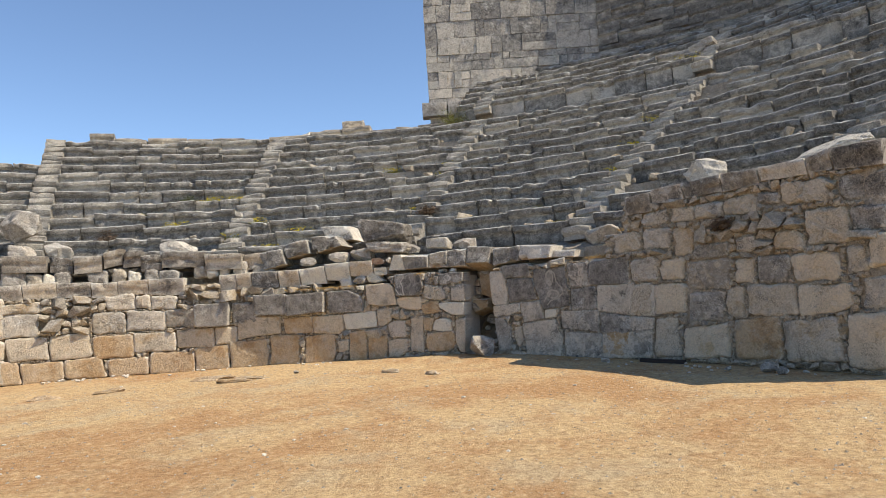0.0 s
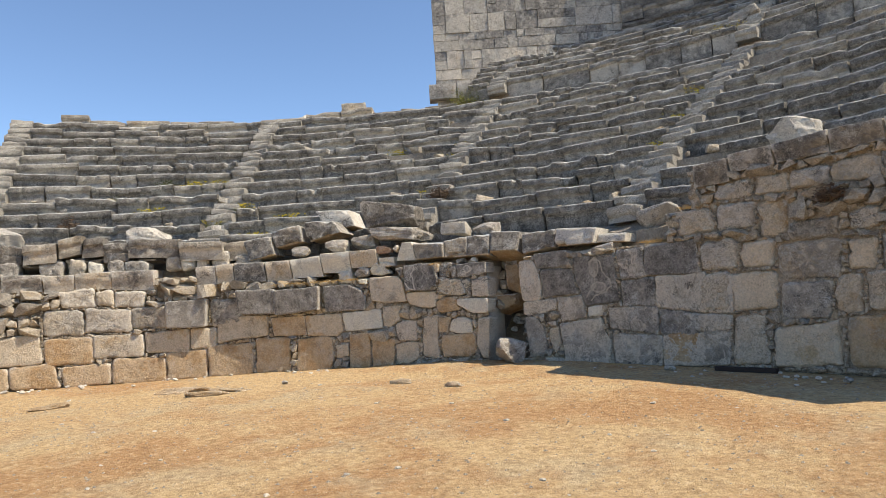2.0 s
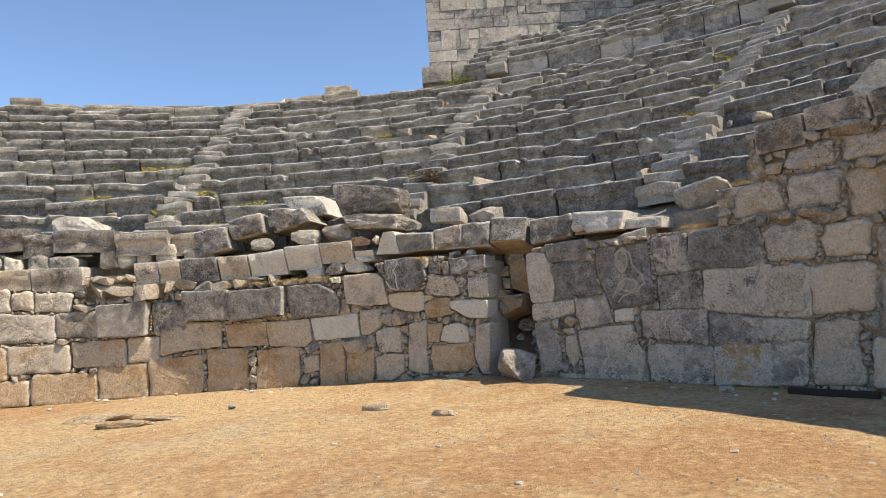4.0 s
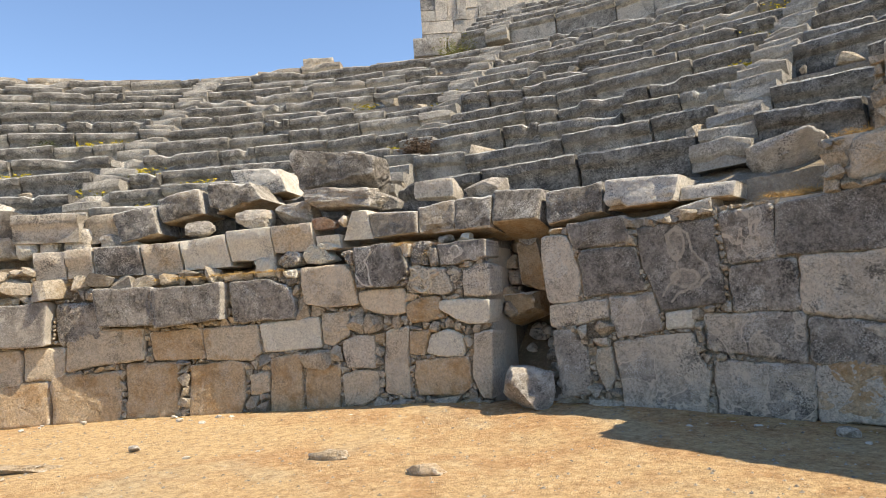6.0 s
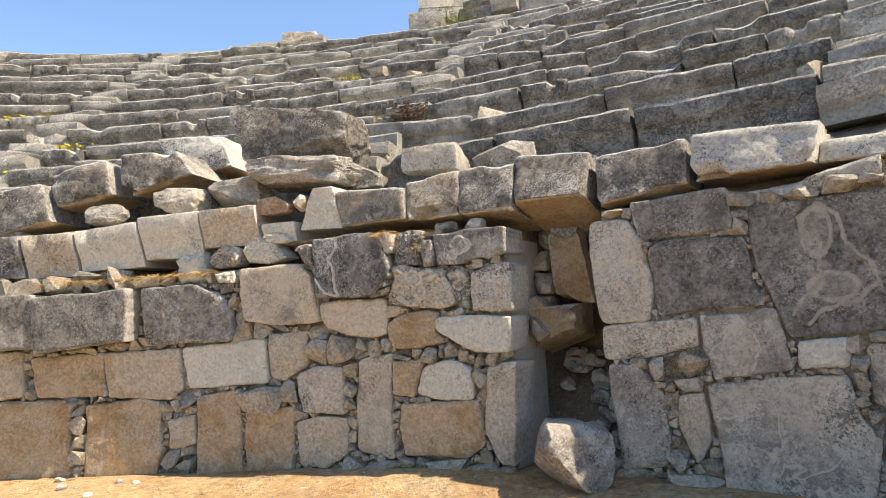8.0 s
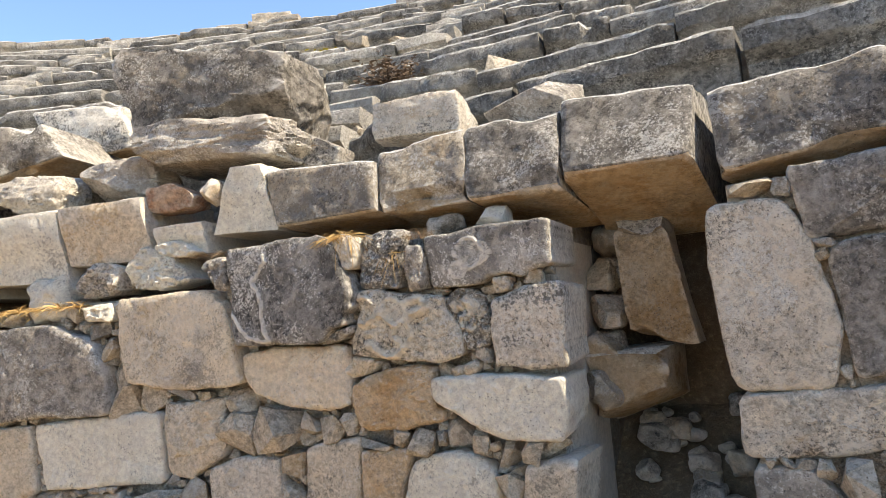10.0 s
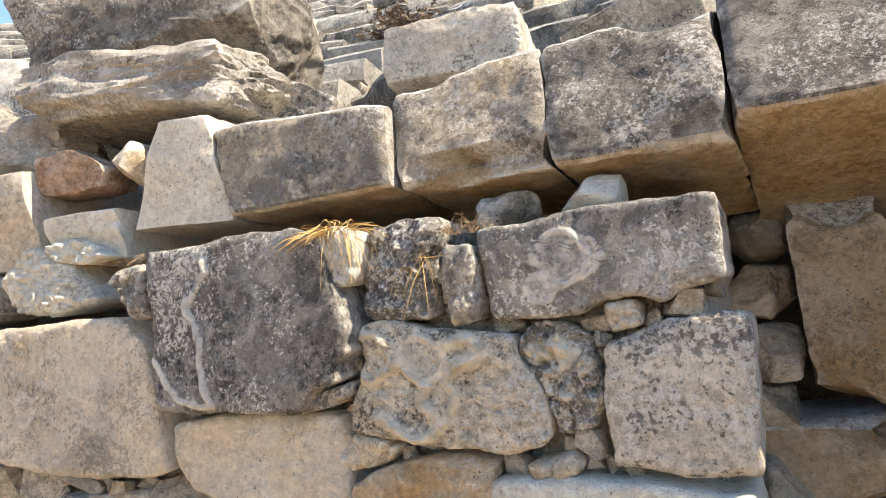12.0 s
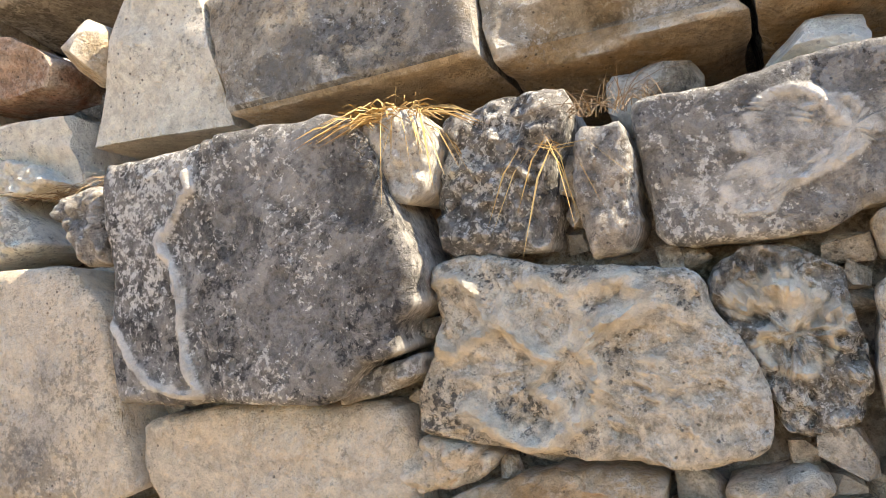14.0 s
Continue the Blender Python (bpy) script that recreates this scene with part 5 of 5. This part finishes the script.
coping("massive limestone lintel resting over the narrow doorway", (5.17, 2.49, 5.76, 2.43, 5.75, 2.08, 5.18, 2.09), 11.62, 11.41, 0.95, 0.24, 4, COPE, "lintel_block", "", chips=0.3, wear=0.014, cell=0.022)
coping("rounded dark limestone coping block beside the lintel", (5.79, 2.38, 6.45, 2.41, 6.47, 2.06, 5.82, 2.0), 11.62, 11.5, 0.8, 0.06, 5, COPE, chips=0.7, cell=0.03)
coping("long sun-bleached limestone coping block", (6.48, 2.40, 7.27, 2.33, 7.24, 2.06, 6.49, 2.07), 11.52, 11.42, 0.8, 0.0, 6, ROCK, chips=0.8, cell=0.03)
coping("low worn limestone block on the wall head", (7.23, 2.22, 7.76, 2.19, 7.74, 2.04, 7.22, 2.07), 11.6, 11.55, 0.6, 0.0, 7, ROCK, chips=0.8, cell=0.03)
coping("tilted grey limestone block with a round boss", (0.50, 2.90, 1.13, 3.0, 1.21, 2.64, 0.61, 2.54), 11.7, 11.66, 0.7, 0.0, 8, COPE, "fallen_block", "", cell=0.03)
coping("tilted grey limestone block with a sunlit broken end", (1.17, 3.06, 1.80, 3.05, 2.0, 2.78, 1.27, 2.64), 11.8, 11.75, 0.8, 0.0, 9, COPE, "fallen_block", "", cell=0.03, chips=0.9)
coping("dark squared limestone block lying askew", (-0.05, 2.72, 0.52, 2.80, 0.64, 2.40, 0.08, 2.30), 11.6, 11.56, 0.7, 0.0, 10, DARK, "fallen_block", "", cell=0.03)
coping("pale angular limestone block", (1.25, 3.37, 1.95, 3.34, 2.09, 2.96, 1.45, 2.9), 12.4, 12.35, 0.8, 0.0, 11, ROCK, "fallen_block", "", cell=0.03, chips=1.0)

D = math.pi / 180 * RW
rock("boulder", "large broken limestone boulder perched on the podium wall", 2.98, 12.05, 2.72, (1.42, 0.85, 0.66), COPE, 1, (0, 10, 4), 0.13, 0.8, 3)
rock("slab", "thin rough ochre slab under a boulder", 3.15, 11.75, 2.5, (1.2, 0.75, 0.3), GREY, 2, (0, 4, 0), 0.16, 0.7, 4)
rock("rubble_stone", "grey rubble stone wedged under a block", 5.9 * D, 11.7, 2.33, (0.42, 0.4, 0.24), GREY, 41, (0, 0, 0))
rock("rubble_stone", "rough grey rubble stone", 9.8 * D, 11.65, 2.3, (0.52, 0.45, 0.34), GREY, 42)
rock("rubble_stone", "rough dark rubble stone", 12.6 * D, 11.75, 2.34, (0.6, 0.45, 0.36), GREY, 48)
rock("rubble_stone", "reddish rounded rubble stone", 3.0, 11.5, 2.24, (0.38, 0.3, 0.18), RED, 43, (0, 0, 0), 0.12)
rock("rubble_stone", "small buff rubble stone", 3.27, 11.44, 2.24, (0.15, 0.18, 0.16), BUFF, 44)
rock("rubble_stone", "small pale stone packed under the coping", 24.3 * D, 11.52, 1.9, (0.2, 0.2, 0.14), PALE, 45, (0, 0, 0), 0.1, 0.7)
rock("rubble_stone", "small grey stone packed under the coping", 23.0 * D, 11.6, 1.9, (0.2, 0.2, 0.14), BUFF, 46)
rock("boulder", "domed sunlit limestone boulder on the podium", -10.3 * D, 12.1, 2.72, (0.95, 0.7, 0.5), ROCK, 3, (0, 6, 0), 0.16, 0.75, 8)
rock("boulder", "pale limestone boulder on the lowest seats", -27.3 * D, 12.8, 3.35, (0.9, 0.8, 0.85), ROCK, 4, (0, 10, 0), 0.18, 0.75, 9)
rock("boulder", "pale limestone boulder beside the stairway", -23.3 * D, 12.3, 2.75, (0.65, 0.6, 0.6), ROCK, 5, (0, -14, 0), 0.18, 0.7, 9)
rock("boulder", "grey limestone boulder on the coping", -26.9 * D, 12.1, 2.75, (0.7, 0.6, 0.5), GREY, 6, (0, 8, 0), 0.18, 0.75, 8)
rock("boulder", "sunlit pointed boulder on top of the parapet wall", 50.8 * D, 12.35, 3.1, (0.9, 0.7, 0.62), ROCK, 7, (0, 10, 0), 0.18, 0.6, 9)
rock("boulder", "long sunlit boulder on top of the parapet wall", 61.9 * D, 12.5, 3.1, (1.3, 0.8, 0.46), ROCK, 8, (0, -8, 0), 0.18, 0.7, 9)
rock("fallen_block", "pale tilted block high among the seats", 40.3 * D, 25.0, 10.0, (1.3, 0.8, 0.55), ROCK, 9, (0, -12, 0), 0.12, 0.8)
rock("fallen_block", "tilted block high among the seats", 36.6 * D, 23.2, 9.2, (1.0, 0.8, 0.5), GREY, 10, (0, -15, 0), 0.12, 0.8)
rock("fallen_block", "pale block standing on the top row", 1.9 * D, 22.4, row_z(11) + 0.15, (1.15, 0.8, 0.78), BUFF, 18, (0, 0, 5), 0.07, 0.95, 2)
rock("fallen_block", "rough pale stone lying on the top row", -2.4 * D, 22.0, row_z(11), (0.9, 0.7, 0.5), PALE, 12, (0, 0, 5), 0.15, 0.5)
rock("boulder", "worn limestone boulder at the end of the podium coping", 40.6 * D, 12.25, 2.25, (0.8, 0.6, 0.42), ROCK, 13, (0, -12, 0), 0.14, 0.6)
coping("worn wedge-shaped stone on the wall head", (6.92, 1.95, 7.57, 2.05, 7.57, 1.93, 7.03, 1.87), 11.46, 11.46, 0.4, 0.0, 12, GREY, "slab", "", cell=0.02)
rock("fallen_block", "worn grey block behind the podium coping", 21.6 * D, 12.1, 2.5, (0.62, 0.5, 0.32), GREY, 15, (0, 0, 5), 0.08, 0.85)
rock("fallen_block", "worn grey block behind the podium coping", 24.8 * D, 12.0, 2.4, (0.55, 0.5, 0.36), GREY, 16, (0, 0, -8), 0.08, 0.85)
rock("fallen_block", "worn grey block behind the podium coping", 18.2 * D, 12.0, 2.45, (0.5, 0.5, 0.3), GREY, 17, (0, 0, 12), 0.1, 0.7)

# ---------------------------------------------------------------- doorway
rock("boulder", "blue-grey broken boulder lying in the doorway", 5.66, 11.1, 0.09, (0.58, 0.5, 0.44), GREY, 64, (8, 14, 30), 0.12, 0.45, 5)
passage = thing("passage", "rubble-choked passage behind the doorway", "passage", kind="structure")
v, f = [], []
for i in range(13):
    for j in range(15):
        u, t = 4.9 + 1.1 * i / 12, j / 14
        v.append(polar(u, RW + 0.25 + 1.15 * t, -0.05 + 0.95 * t ** 1.3 + fuzz((u * 5, t * 9, 1), 1, 0.09)))
for i in range(12):
    for j in range(14):
        f.append((i * 15 + j, (i + 1) * 15 + j, (i + 1) * 15 + j + 1, i * 15 + j + 1))
mesh_object("earth_slope", v, f, FILL, passage)
v = [polar(u, r, z) for u, r in ((4.95, RW + 1.45), (6.0, RW + 1.45), (6.0, RW + 1.75), (4.95, RW + 1.75)) for z in (-0.1, 2.3)]
mesh_object("back_wall", v, [(0, 2, 3, 1), (2, 4, 5, 3), (4, 6, 7, 5), (6, 0, 1, 7), (1, 3, 5, 7), (0, 6, 4, 2)], FILL, passage, smooth=False)
coping("long ochre slab wedged upright under the lintel", (5.24, 1.98, 5.50, 1.98, 5.60, 1.27, 5.27, 1.36), 12.0, 12.0, 0.2, 0.0, 13, OCHRE, "hanging_slab", "", cell=0.03, chips=0.8)
coping("fallen ochre block jammed across the passage", (5.06, 1.27, 5.47, 1.29, 5.46, 1.1, 5.07, 0.95), 11.9, 11.95, 0.5, 0.1, 14, OCHRE, "fallen_block", "", cell=0.03, chips=0.8)
rng = random.Random(77)
for i in range(60):
    u, t = rng.uniform(5.2, 5.8), rng.random()
    s = rng.uniform(0.07, 0.2)
    rock("rubble_stone", "small loose stone in the passage", u, RW + 0.3 + 1.0 * t, -0.05 + 0.95 * t ** 1.3 - 0.02, (s, s, s * 0.8), (BUFF, GREY, CREAM)[i % 3], 700 + i)
for i in range(9):
    rock("rubble_stone", "stone set in the passage's side", 5.12 + 0.06 * rng.random(), RW + 0.55 + 0.09 * i * (1 if i < 5 else 0.5), 1.0 + 0.19 * (i % 5), (0.2, 0.22, 0.2), (BUFF, CREAM)[i % 2], 740 + i)

# ---------------------------------------------------------------- stones on the ground
rng = random.Random(9)
for i in range(80):
    a, r = rng.uniform(-25, 64), 11.25 - abs(rng.gauss(0, 0.35))
    s = rng.uniform(0.03, 0.09)
    rock("small_stone", "small pale stone on the ground by the wall", a * D, r, -0.015, (s * 1.3, s, s * 0.7), (PALE, BUFF, GREY)[i % 3], 800 + i)
for i in range(60):
    x, y = rng.uniform(-8, 4.5), rng.uniform(5, 14)
    if math.hypot(x - CX, y - CY) > 11:
        continue
    s = rng.uniform(0.025, 0.06)
    rock("small_stone", "small pale stone lying on the dry earth", math.atan2(x - CX, y - CY) * RW, math.hypot(x - CX, y - CY), ground_z(x, y) - 0.01, (s * 1.3, s, s * 0.6), (PALE, BUFF, CREAM)[i % 3], 900 + i)
for x, y, w_, d_, tag in ((-4.18, 12.5, 0.7, 0.34, 1), (-5.05, 12.65, 0.95, 0.3, 2), (-6.6, 11.55, 0.6, 0.28, 3), (-7.5, 11.0, 0.6, 0.3, 4), (-1.36, 12.3, 0.4, 0.12, 5), (-0.49, 11.6, 0.3, 0.2, 6), (-4.4, 12.06, 0.7, 0.25, 7)):
    rock("flat_rock", "low flat rock half buried in the earth", math.atan2(x - CX, y - CY) * RW, math.hypot(x - CX, y - CY), ground_z(x, y) - 0.06, (w_, d_, 0.15), OCHRE if tag % 2 else TAN, 950 + tag, (0, 0, 10), 0.3, 0.4)
for u, r, s in ((60.0 * D, 11.0, 0.22), (61.5 * D, 10.9, 0.16), (57.0 * D, 10.8, 0.1), (43.5 * D, 11.0, 0.14), (1.72, 9.3, 0.1)):
    rock("small_stone", "blue-grey loose stone by the wall", u, r, -0.02, (s * 1.3, s, s * 0.7), GREY, int(u * 10 + 990))
v, f = box_data(-0.45, 0.45, -0.04, 0.04, 0.0, 0.07, 5, 0.006, 0.01)
plank = tagged(mesh_object("plank", v, f, BURNT), "dark weathered plank on the ground by the wall", "plank")
plank.matrix_world = pose(3.65, 11.35, ground_z(3.65, 11.35), 0, 0, -48)
# gravel
vs, fs = [], []
rng = random.Random(31)
for i in range(15000):
    x, y = rng.uniform(-9, 6), rng.uniform(3.5, 15.4)
    if math.hypot(x - CX, y - CY) > 11.3:
        continue
    s = 0.004 + 0.016 * rng.random() ** 4
    z = ground_z(x, y)
    base = len(vs)
    for dx, dy, dz in ((1, 0, 0), (0, 1, 0.1), (-1, 0, 0), (0, -1, 0), (0.1, 0, 0.8), (0, 0, -0.5)):
        vs.append((x + dx * s * rng.uniform(0.7, 1.3), y + dy * s * rng.uniform(0.7, 1.3), z + dz * s))
    for a, b in ((0, 1), (1, 2), (2, 3), (3, 0)):
        fs.append((base + a, base + b, base + 4))
tagged(mesh_object("gravel", vs, fs, RUBBLE, smooth=False), "fine pale gravel scattered on the earth", "gravel", kind="stuff")


# ---------------------------------------------------------------- plants
def blades(bucket, base, n, length, spread, rng, width=0.004, droop=0.5, up=1.0, lean=(0, 0, 0), head=0.0):
    for _ in range(n):
        d = Vector((rng.gauss(0, spread), rng.gauss(0, spread), up * rng.uniform(0.6, 1.0))) + Vector(lean)
        d.normalize()
        side = d.cross(Vector((rng.uniform(-1, 1), rng.uniform(-1, 1), 0.2))).normalized()
        long_ = length * rng.uniform(0.5, 1.15)
        p = base + Vector((rng.gauss(0, 0.3), rng.gauss(0, 0.3), 0)) * length * 0.35
        s0 = len(bucket[0])
        for k in range(4):
            t = k / 3
            c = p + d * long_ * t + Vector((0, 0, -droop * long_ * t * t)) + Vector((d.x, d.y, 0)) * long_ * 0.3 * t * t
            w_ = width * (1 - 0.75 * t)
            if head and k == 2:
                w_ = width * head
            bucket[0].extend([c - side * w_, c + side * w_])
        for k in range(3):
            a = s0 + 2 * k
            bucket[1].append((a, a + 1, a + 3, a + 2))


def tuft(name, label, spots, material, n, length, seed, category="grass", **kw):
    rng = random.Random(seed)
    bucket = ([], [])
    for p in spots:
        blades(bucket, Vector(p), n, length * rng.uniform(0.7, 1.2), kw.get("spread", 0.5), rng, kw.get("width", 0.003), kw.get("droop", 0.5), kw.get("up", 1.0), kw.get("lean", (0, 0, 0)), kw.get("head", 0.0))
    return tagged(mesh_object(name, bucket[0], bucket[1], material, smooth=False), label, category)


tuft("dry_grass_tuft", "golden dry grass tuft growing from a wall joint", [polar(4.06 + i * 0.035, RW - 0.06, 1.94) for i in range(4)], STRAW, 60, 0.12, 1, spread=0.95, width=0.0012, droop=0.75, head=1.8, lean=(-0.2, -0.4, 0.2))
tuft("dry_grass_tuft", "drooping dry grass tuft hanging from a wall joint", [polar(4.40, RW - 0.07, 1.84), polar(4.16, RW - 0.09, 1.93)], STRAW, 16, 0.14, 2, spread=0.3, width=0.0008, droop=1.7, up=0.5, head=2.6, lean=(0.0, -0.2, 0))
tuft("dry_grass_tuft", "dark dry grass under the coping", [polar(4.42 + i * 0.05, RW + 0.0, 1.9) for i in range(4)], DUSTY, 30, 0.12, 3, spread=0.6, width=0.001, lean=(-0.1, -0.3, 0.1))
tuft("dry_grass_tuft", "dry grass matted on the ledge", [polar(0.7 + i * 0.09, RW - 0.04 + 0.03 * (i % 3), 1.76) for i in range(20)], STRAW, 34, 0.15, 4, spread=1.1, droop=0.7)
tuft("dry_grass_tuft", "dead grass matted on the ledge", [polar(3.1 + i * 0.06, RW + 0.08, 1.97) for i in range(6)], DUSTY, 34, 0.12, 5, spread=1.1, droop=0.7, width=0.0014)
tuft("dry_grass_tuft", "dry grass on the broken ledge", [polar(-1.4 + i * 0.12, RW + 0.05, 1.78) for i in range(12)], STRAW, 14, 0.16, 6, spread=0.9)
tuft("dry_grass_tuft", "golden dry grass clump at the wall head", [polar(8.05 + 0.07 * i, RW + 0.2 + 0.07 * (i % 4), 1.98) for i in range(12)], STRAW, 40, 0.22, 7, spread=0.8, droop=0.7)
tuft("dry_grass_tuft", "golden dry grass clump among the seats", [polar(8.5 + 0.1 * i, RW + 0.75, 2.5) for i in range(5)], STRAW, 24, 0.2, 8, spread=0.8)
tuft("dry_grass_tuft", "dry grass between fallen blocks", [polar(17.9 * D + 0.04 * i, 11.85, 2.55) for i in range(4)], STRAW, 26, 0.2, 9, spread=0.7)
rng = random.Random(12)
spots = []
for i in range(90):
    a, r = rng.uniform(-22, 45), 11.28 - abs(rng.gauss(0, 0.07))
    p = polar(a * D, r, 0)
    spots.append((p.x, p.y, ground_z(p.x, p.y) - 0.005))
litter = []
for i in range(170):
    p = polar(rng.uniform(5.0, 13.0), 11.3 - abs(rng.gauss(0, 0.3)), 0)
    litter.append((p.x, p.y, ground_z(p.x, p.y) - 0.005))
tuft("dead_grass", "dead grass and litter along the foot of the parapet wall", litter, DUSTY, 9, 0.08, 15, spread=1.6, droop=0.7)["kind"] = "stuff"
tuft("grass_fringe", "short dry grass along the foot of the wall", spots, STRAW, 12, 0.08, 13, spread=0.9)["kind"] = "stuff"
spots = []
for i in range(420):
    t = rng.random()
    x, y = -8.6 + 4.6 * t + rng.gauss(0, 0.4), 10.9 + 1.5 * t + rng.gauss(0, 0.22)
    spots.append((x, y, ground_z(x, y) - 0.004))
for i in range(2600):
    x, y = rng.uniform(-6, 4), rng.uniform(5.0, 13.8)
    spots.append((x, y, ground_z(x, y) - 0.004))
tuft("ground_grass", "sparse flattened dry grass on the earth", spots, STRAW, 6, 0.05, 14, spread=2.2, droop=0.7, width=0.002)["kind"] = "stuff"


def weed(label, a, k, size, seed, bloom=True, lift=0.0, radial=0.0):
    rng = random.Random(seed)
    r = row_r(k) + 0.55 + radial
    p = polar(a * D, r, row_z(k) - 0.05 + lift)
    leaf = ([], [])
    plant_ = thing("weed", label, "plant", "weeds among the seats")
    for _ in range(int(7 * size / 0.25)):
        q = p + Vector((rng.gauss(0, size * 0.7), rng.gauss(0, size * 0.3), 0))
        blades(leaf, q, 16, size * 0.8, 0.7, rng, 0.012, 0.35)
    mesh_object("foliage", leaf[0], leaf[1], WEED, plant_, smooth=False)["kind"] = "stuff"
    if bloom:
        fl = ([], [])
        for _ in range(int(60 * size / 0.25)):
            q = p + Vector((rng.gauss(0, size * 0.7), rng.gauss(0, size * 0.3), size * rng.uniform(0.3, 0.8)))
            blades(fl, q, 2, 0.035, 1.5, rng, 0.018, 0.2)
        mesh_object("blossom", fl[0], fl[1], BLOOM, plant_, smooth=False, label="small yellow flowers")["kind"] = "stuff"


for i, (a, k, s, fl) in enumerate(((-9.5, 4, 0.3, True), (-7.0, 4, 0.28, True), (-3.2, 4, 0.25, False), (1.5, 1, 0.25, True), (-1.0, 0, 0.2, True), (-6.0, 1, 0.22, True), (15.2, 6, 0.2, True), (15.6, 5, 0.22, True), (15.0, 4, 0.18, True),
                                   (30.5, 1, 0.3, False), (34.6, 0, 0.22, False), (36.4, 7, 0.3, True), (36.6, 12, 0.4, True), (17.6, 8, 0.2, False), (20.4, 5, 0.2, False), (24, 5, 0.2, True), (-16, 3, 0.3, False), (9, 6, 0.2, True), (5, 9, 0.2, False), (50, 4, 0.2, True), (3.5, 0, 0.24, True), (11.5, 1, 0.22, True), (-12.5, 2, 0.25, True), (-4.0, 2, 0.26, True), (15.0, 2, 0.2, True), (22.0, 2, 0.18, False), (35.9, 3, 0.22, True), (35.8, 5, 0.22, True), (-6.6, 6, 0.2, True), (-18, 5, 0.22, False), (17.4, 10, 0.22, False))):
    weed("green and yellow weed growing between seat rows" if fl else "low green weed growing between seat rows", a, k, s, 50 + i, fl)


def bush(label, p, size, seed, leaf_mat=BUSH):
    rng = random.Random(seed)
    b = thing("bush", label, "bush")
    tw, lf = ([], []), ([], [])
    for _ in range(int(26 * size / 0.5) + 10):
        d = Vector((rng.gauss(0, 0.7), rng.gauss(0, 0.5), rng.uniform(0.3, 1.0))).normalized() * size * rng.uniform(0.5, 1.1)
        blades(tw, p, 1, d.length, 0.02, rng, 0.008, 0.05, lean=tuple(d.normalized() * 3))
        for _ in range(34):
            q = p + d * rng.uniform(0.3, 1.0) + Vector((rng.gauss(0, 0.06), rng.gauss(0, 0.06), rng.gauss(0, 0.06))) * size * 2
            blades(lf, q, 1, 0.05, 1.2, rng, 0.012, 0.3)
    mesh_object("brushwood", tw[0], tw[1], TWIG, b, smooth=False)["kind"] = "stuff"
    mesh_object("foliage", lf[0], lf[1], leaf_mat, b, smooth=False)["kind"] = "stuff"


bush("sparse green bush at the tower's foot", polar(13.2 * D, 21.75, row_z(11) - 0.02), 0.85, 1, WEED)
bush("dark green shrub among the seats", polar(-12.2 * D, row_r(4) + 0.5, row_z(4) - 0.1), 0.35, 2)
bush("dry brown thorn bush on the lower rows", polar(-19.5 * D, row_r(1) + 0.55, row_z(1) - 0.1), 0.42, 3, TWIG)
bush("dark thorn bush rooted in the parapet wall", polar(11.0, RW - 0.05, 2.22), 0.22, 4, TWIG)
bush("small dry thorn bush among the seats", polar(17.2 * D, 13.9, 3.6), 0.3, 5, TWIG)
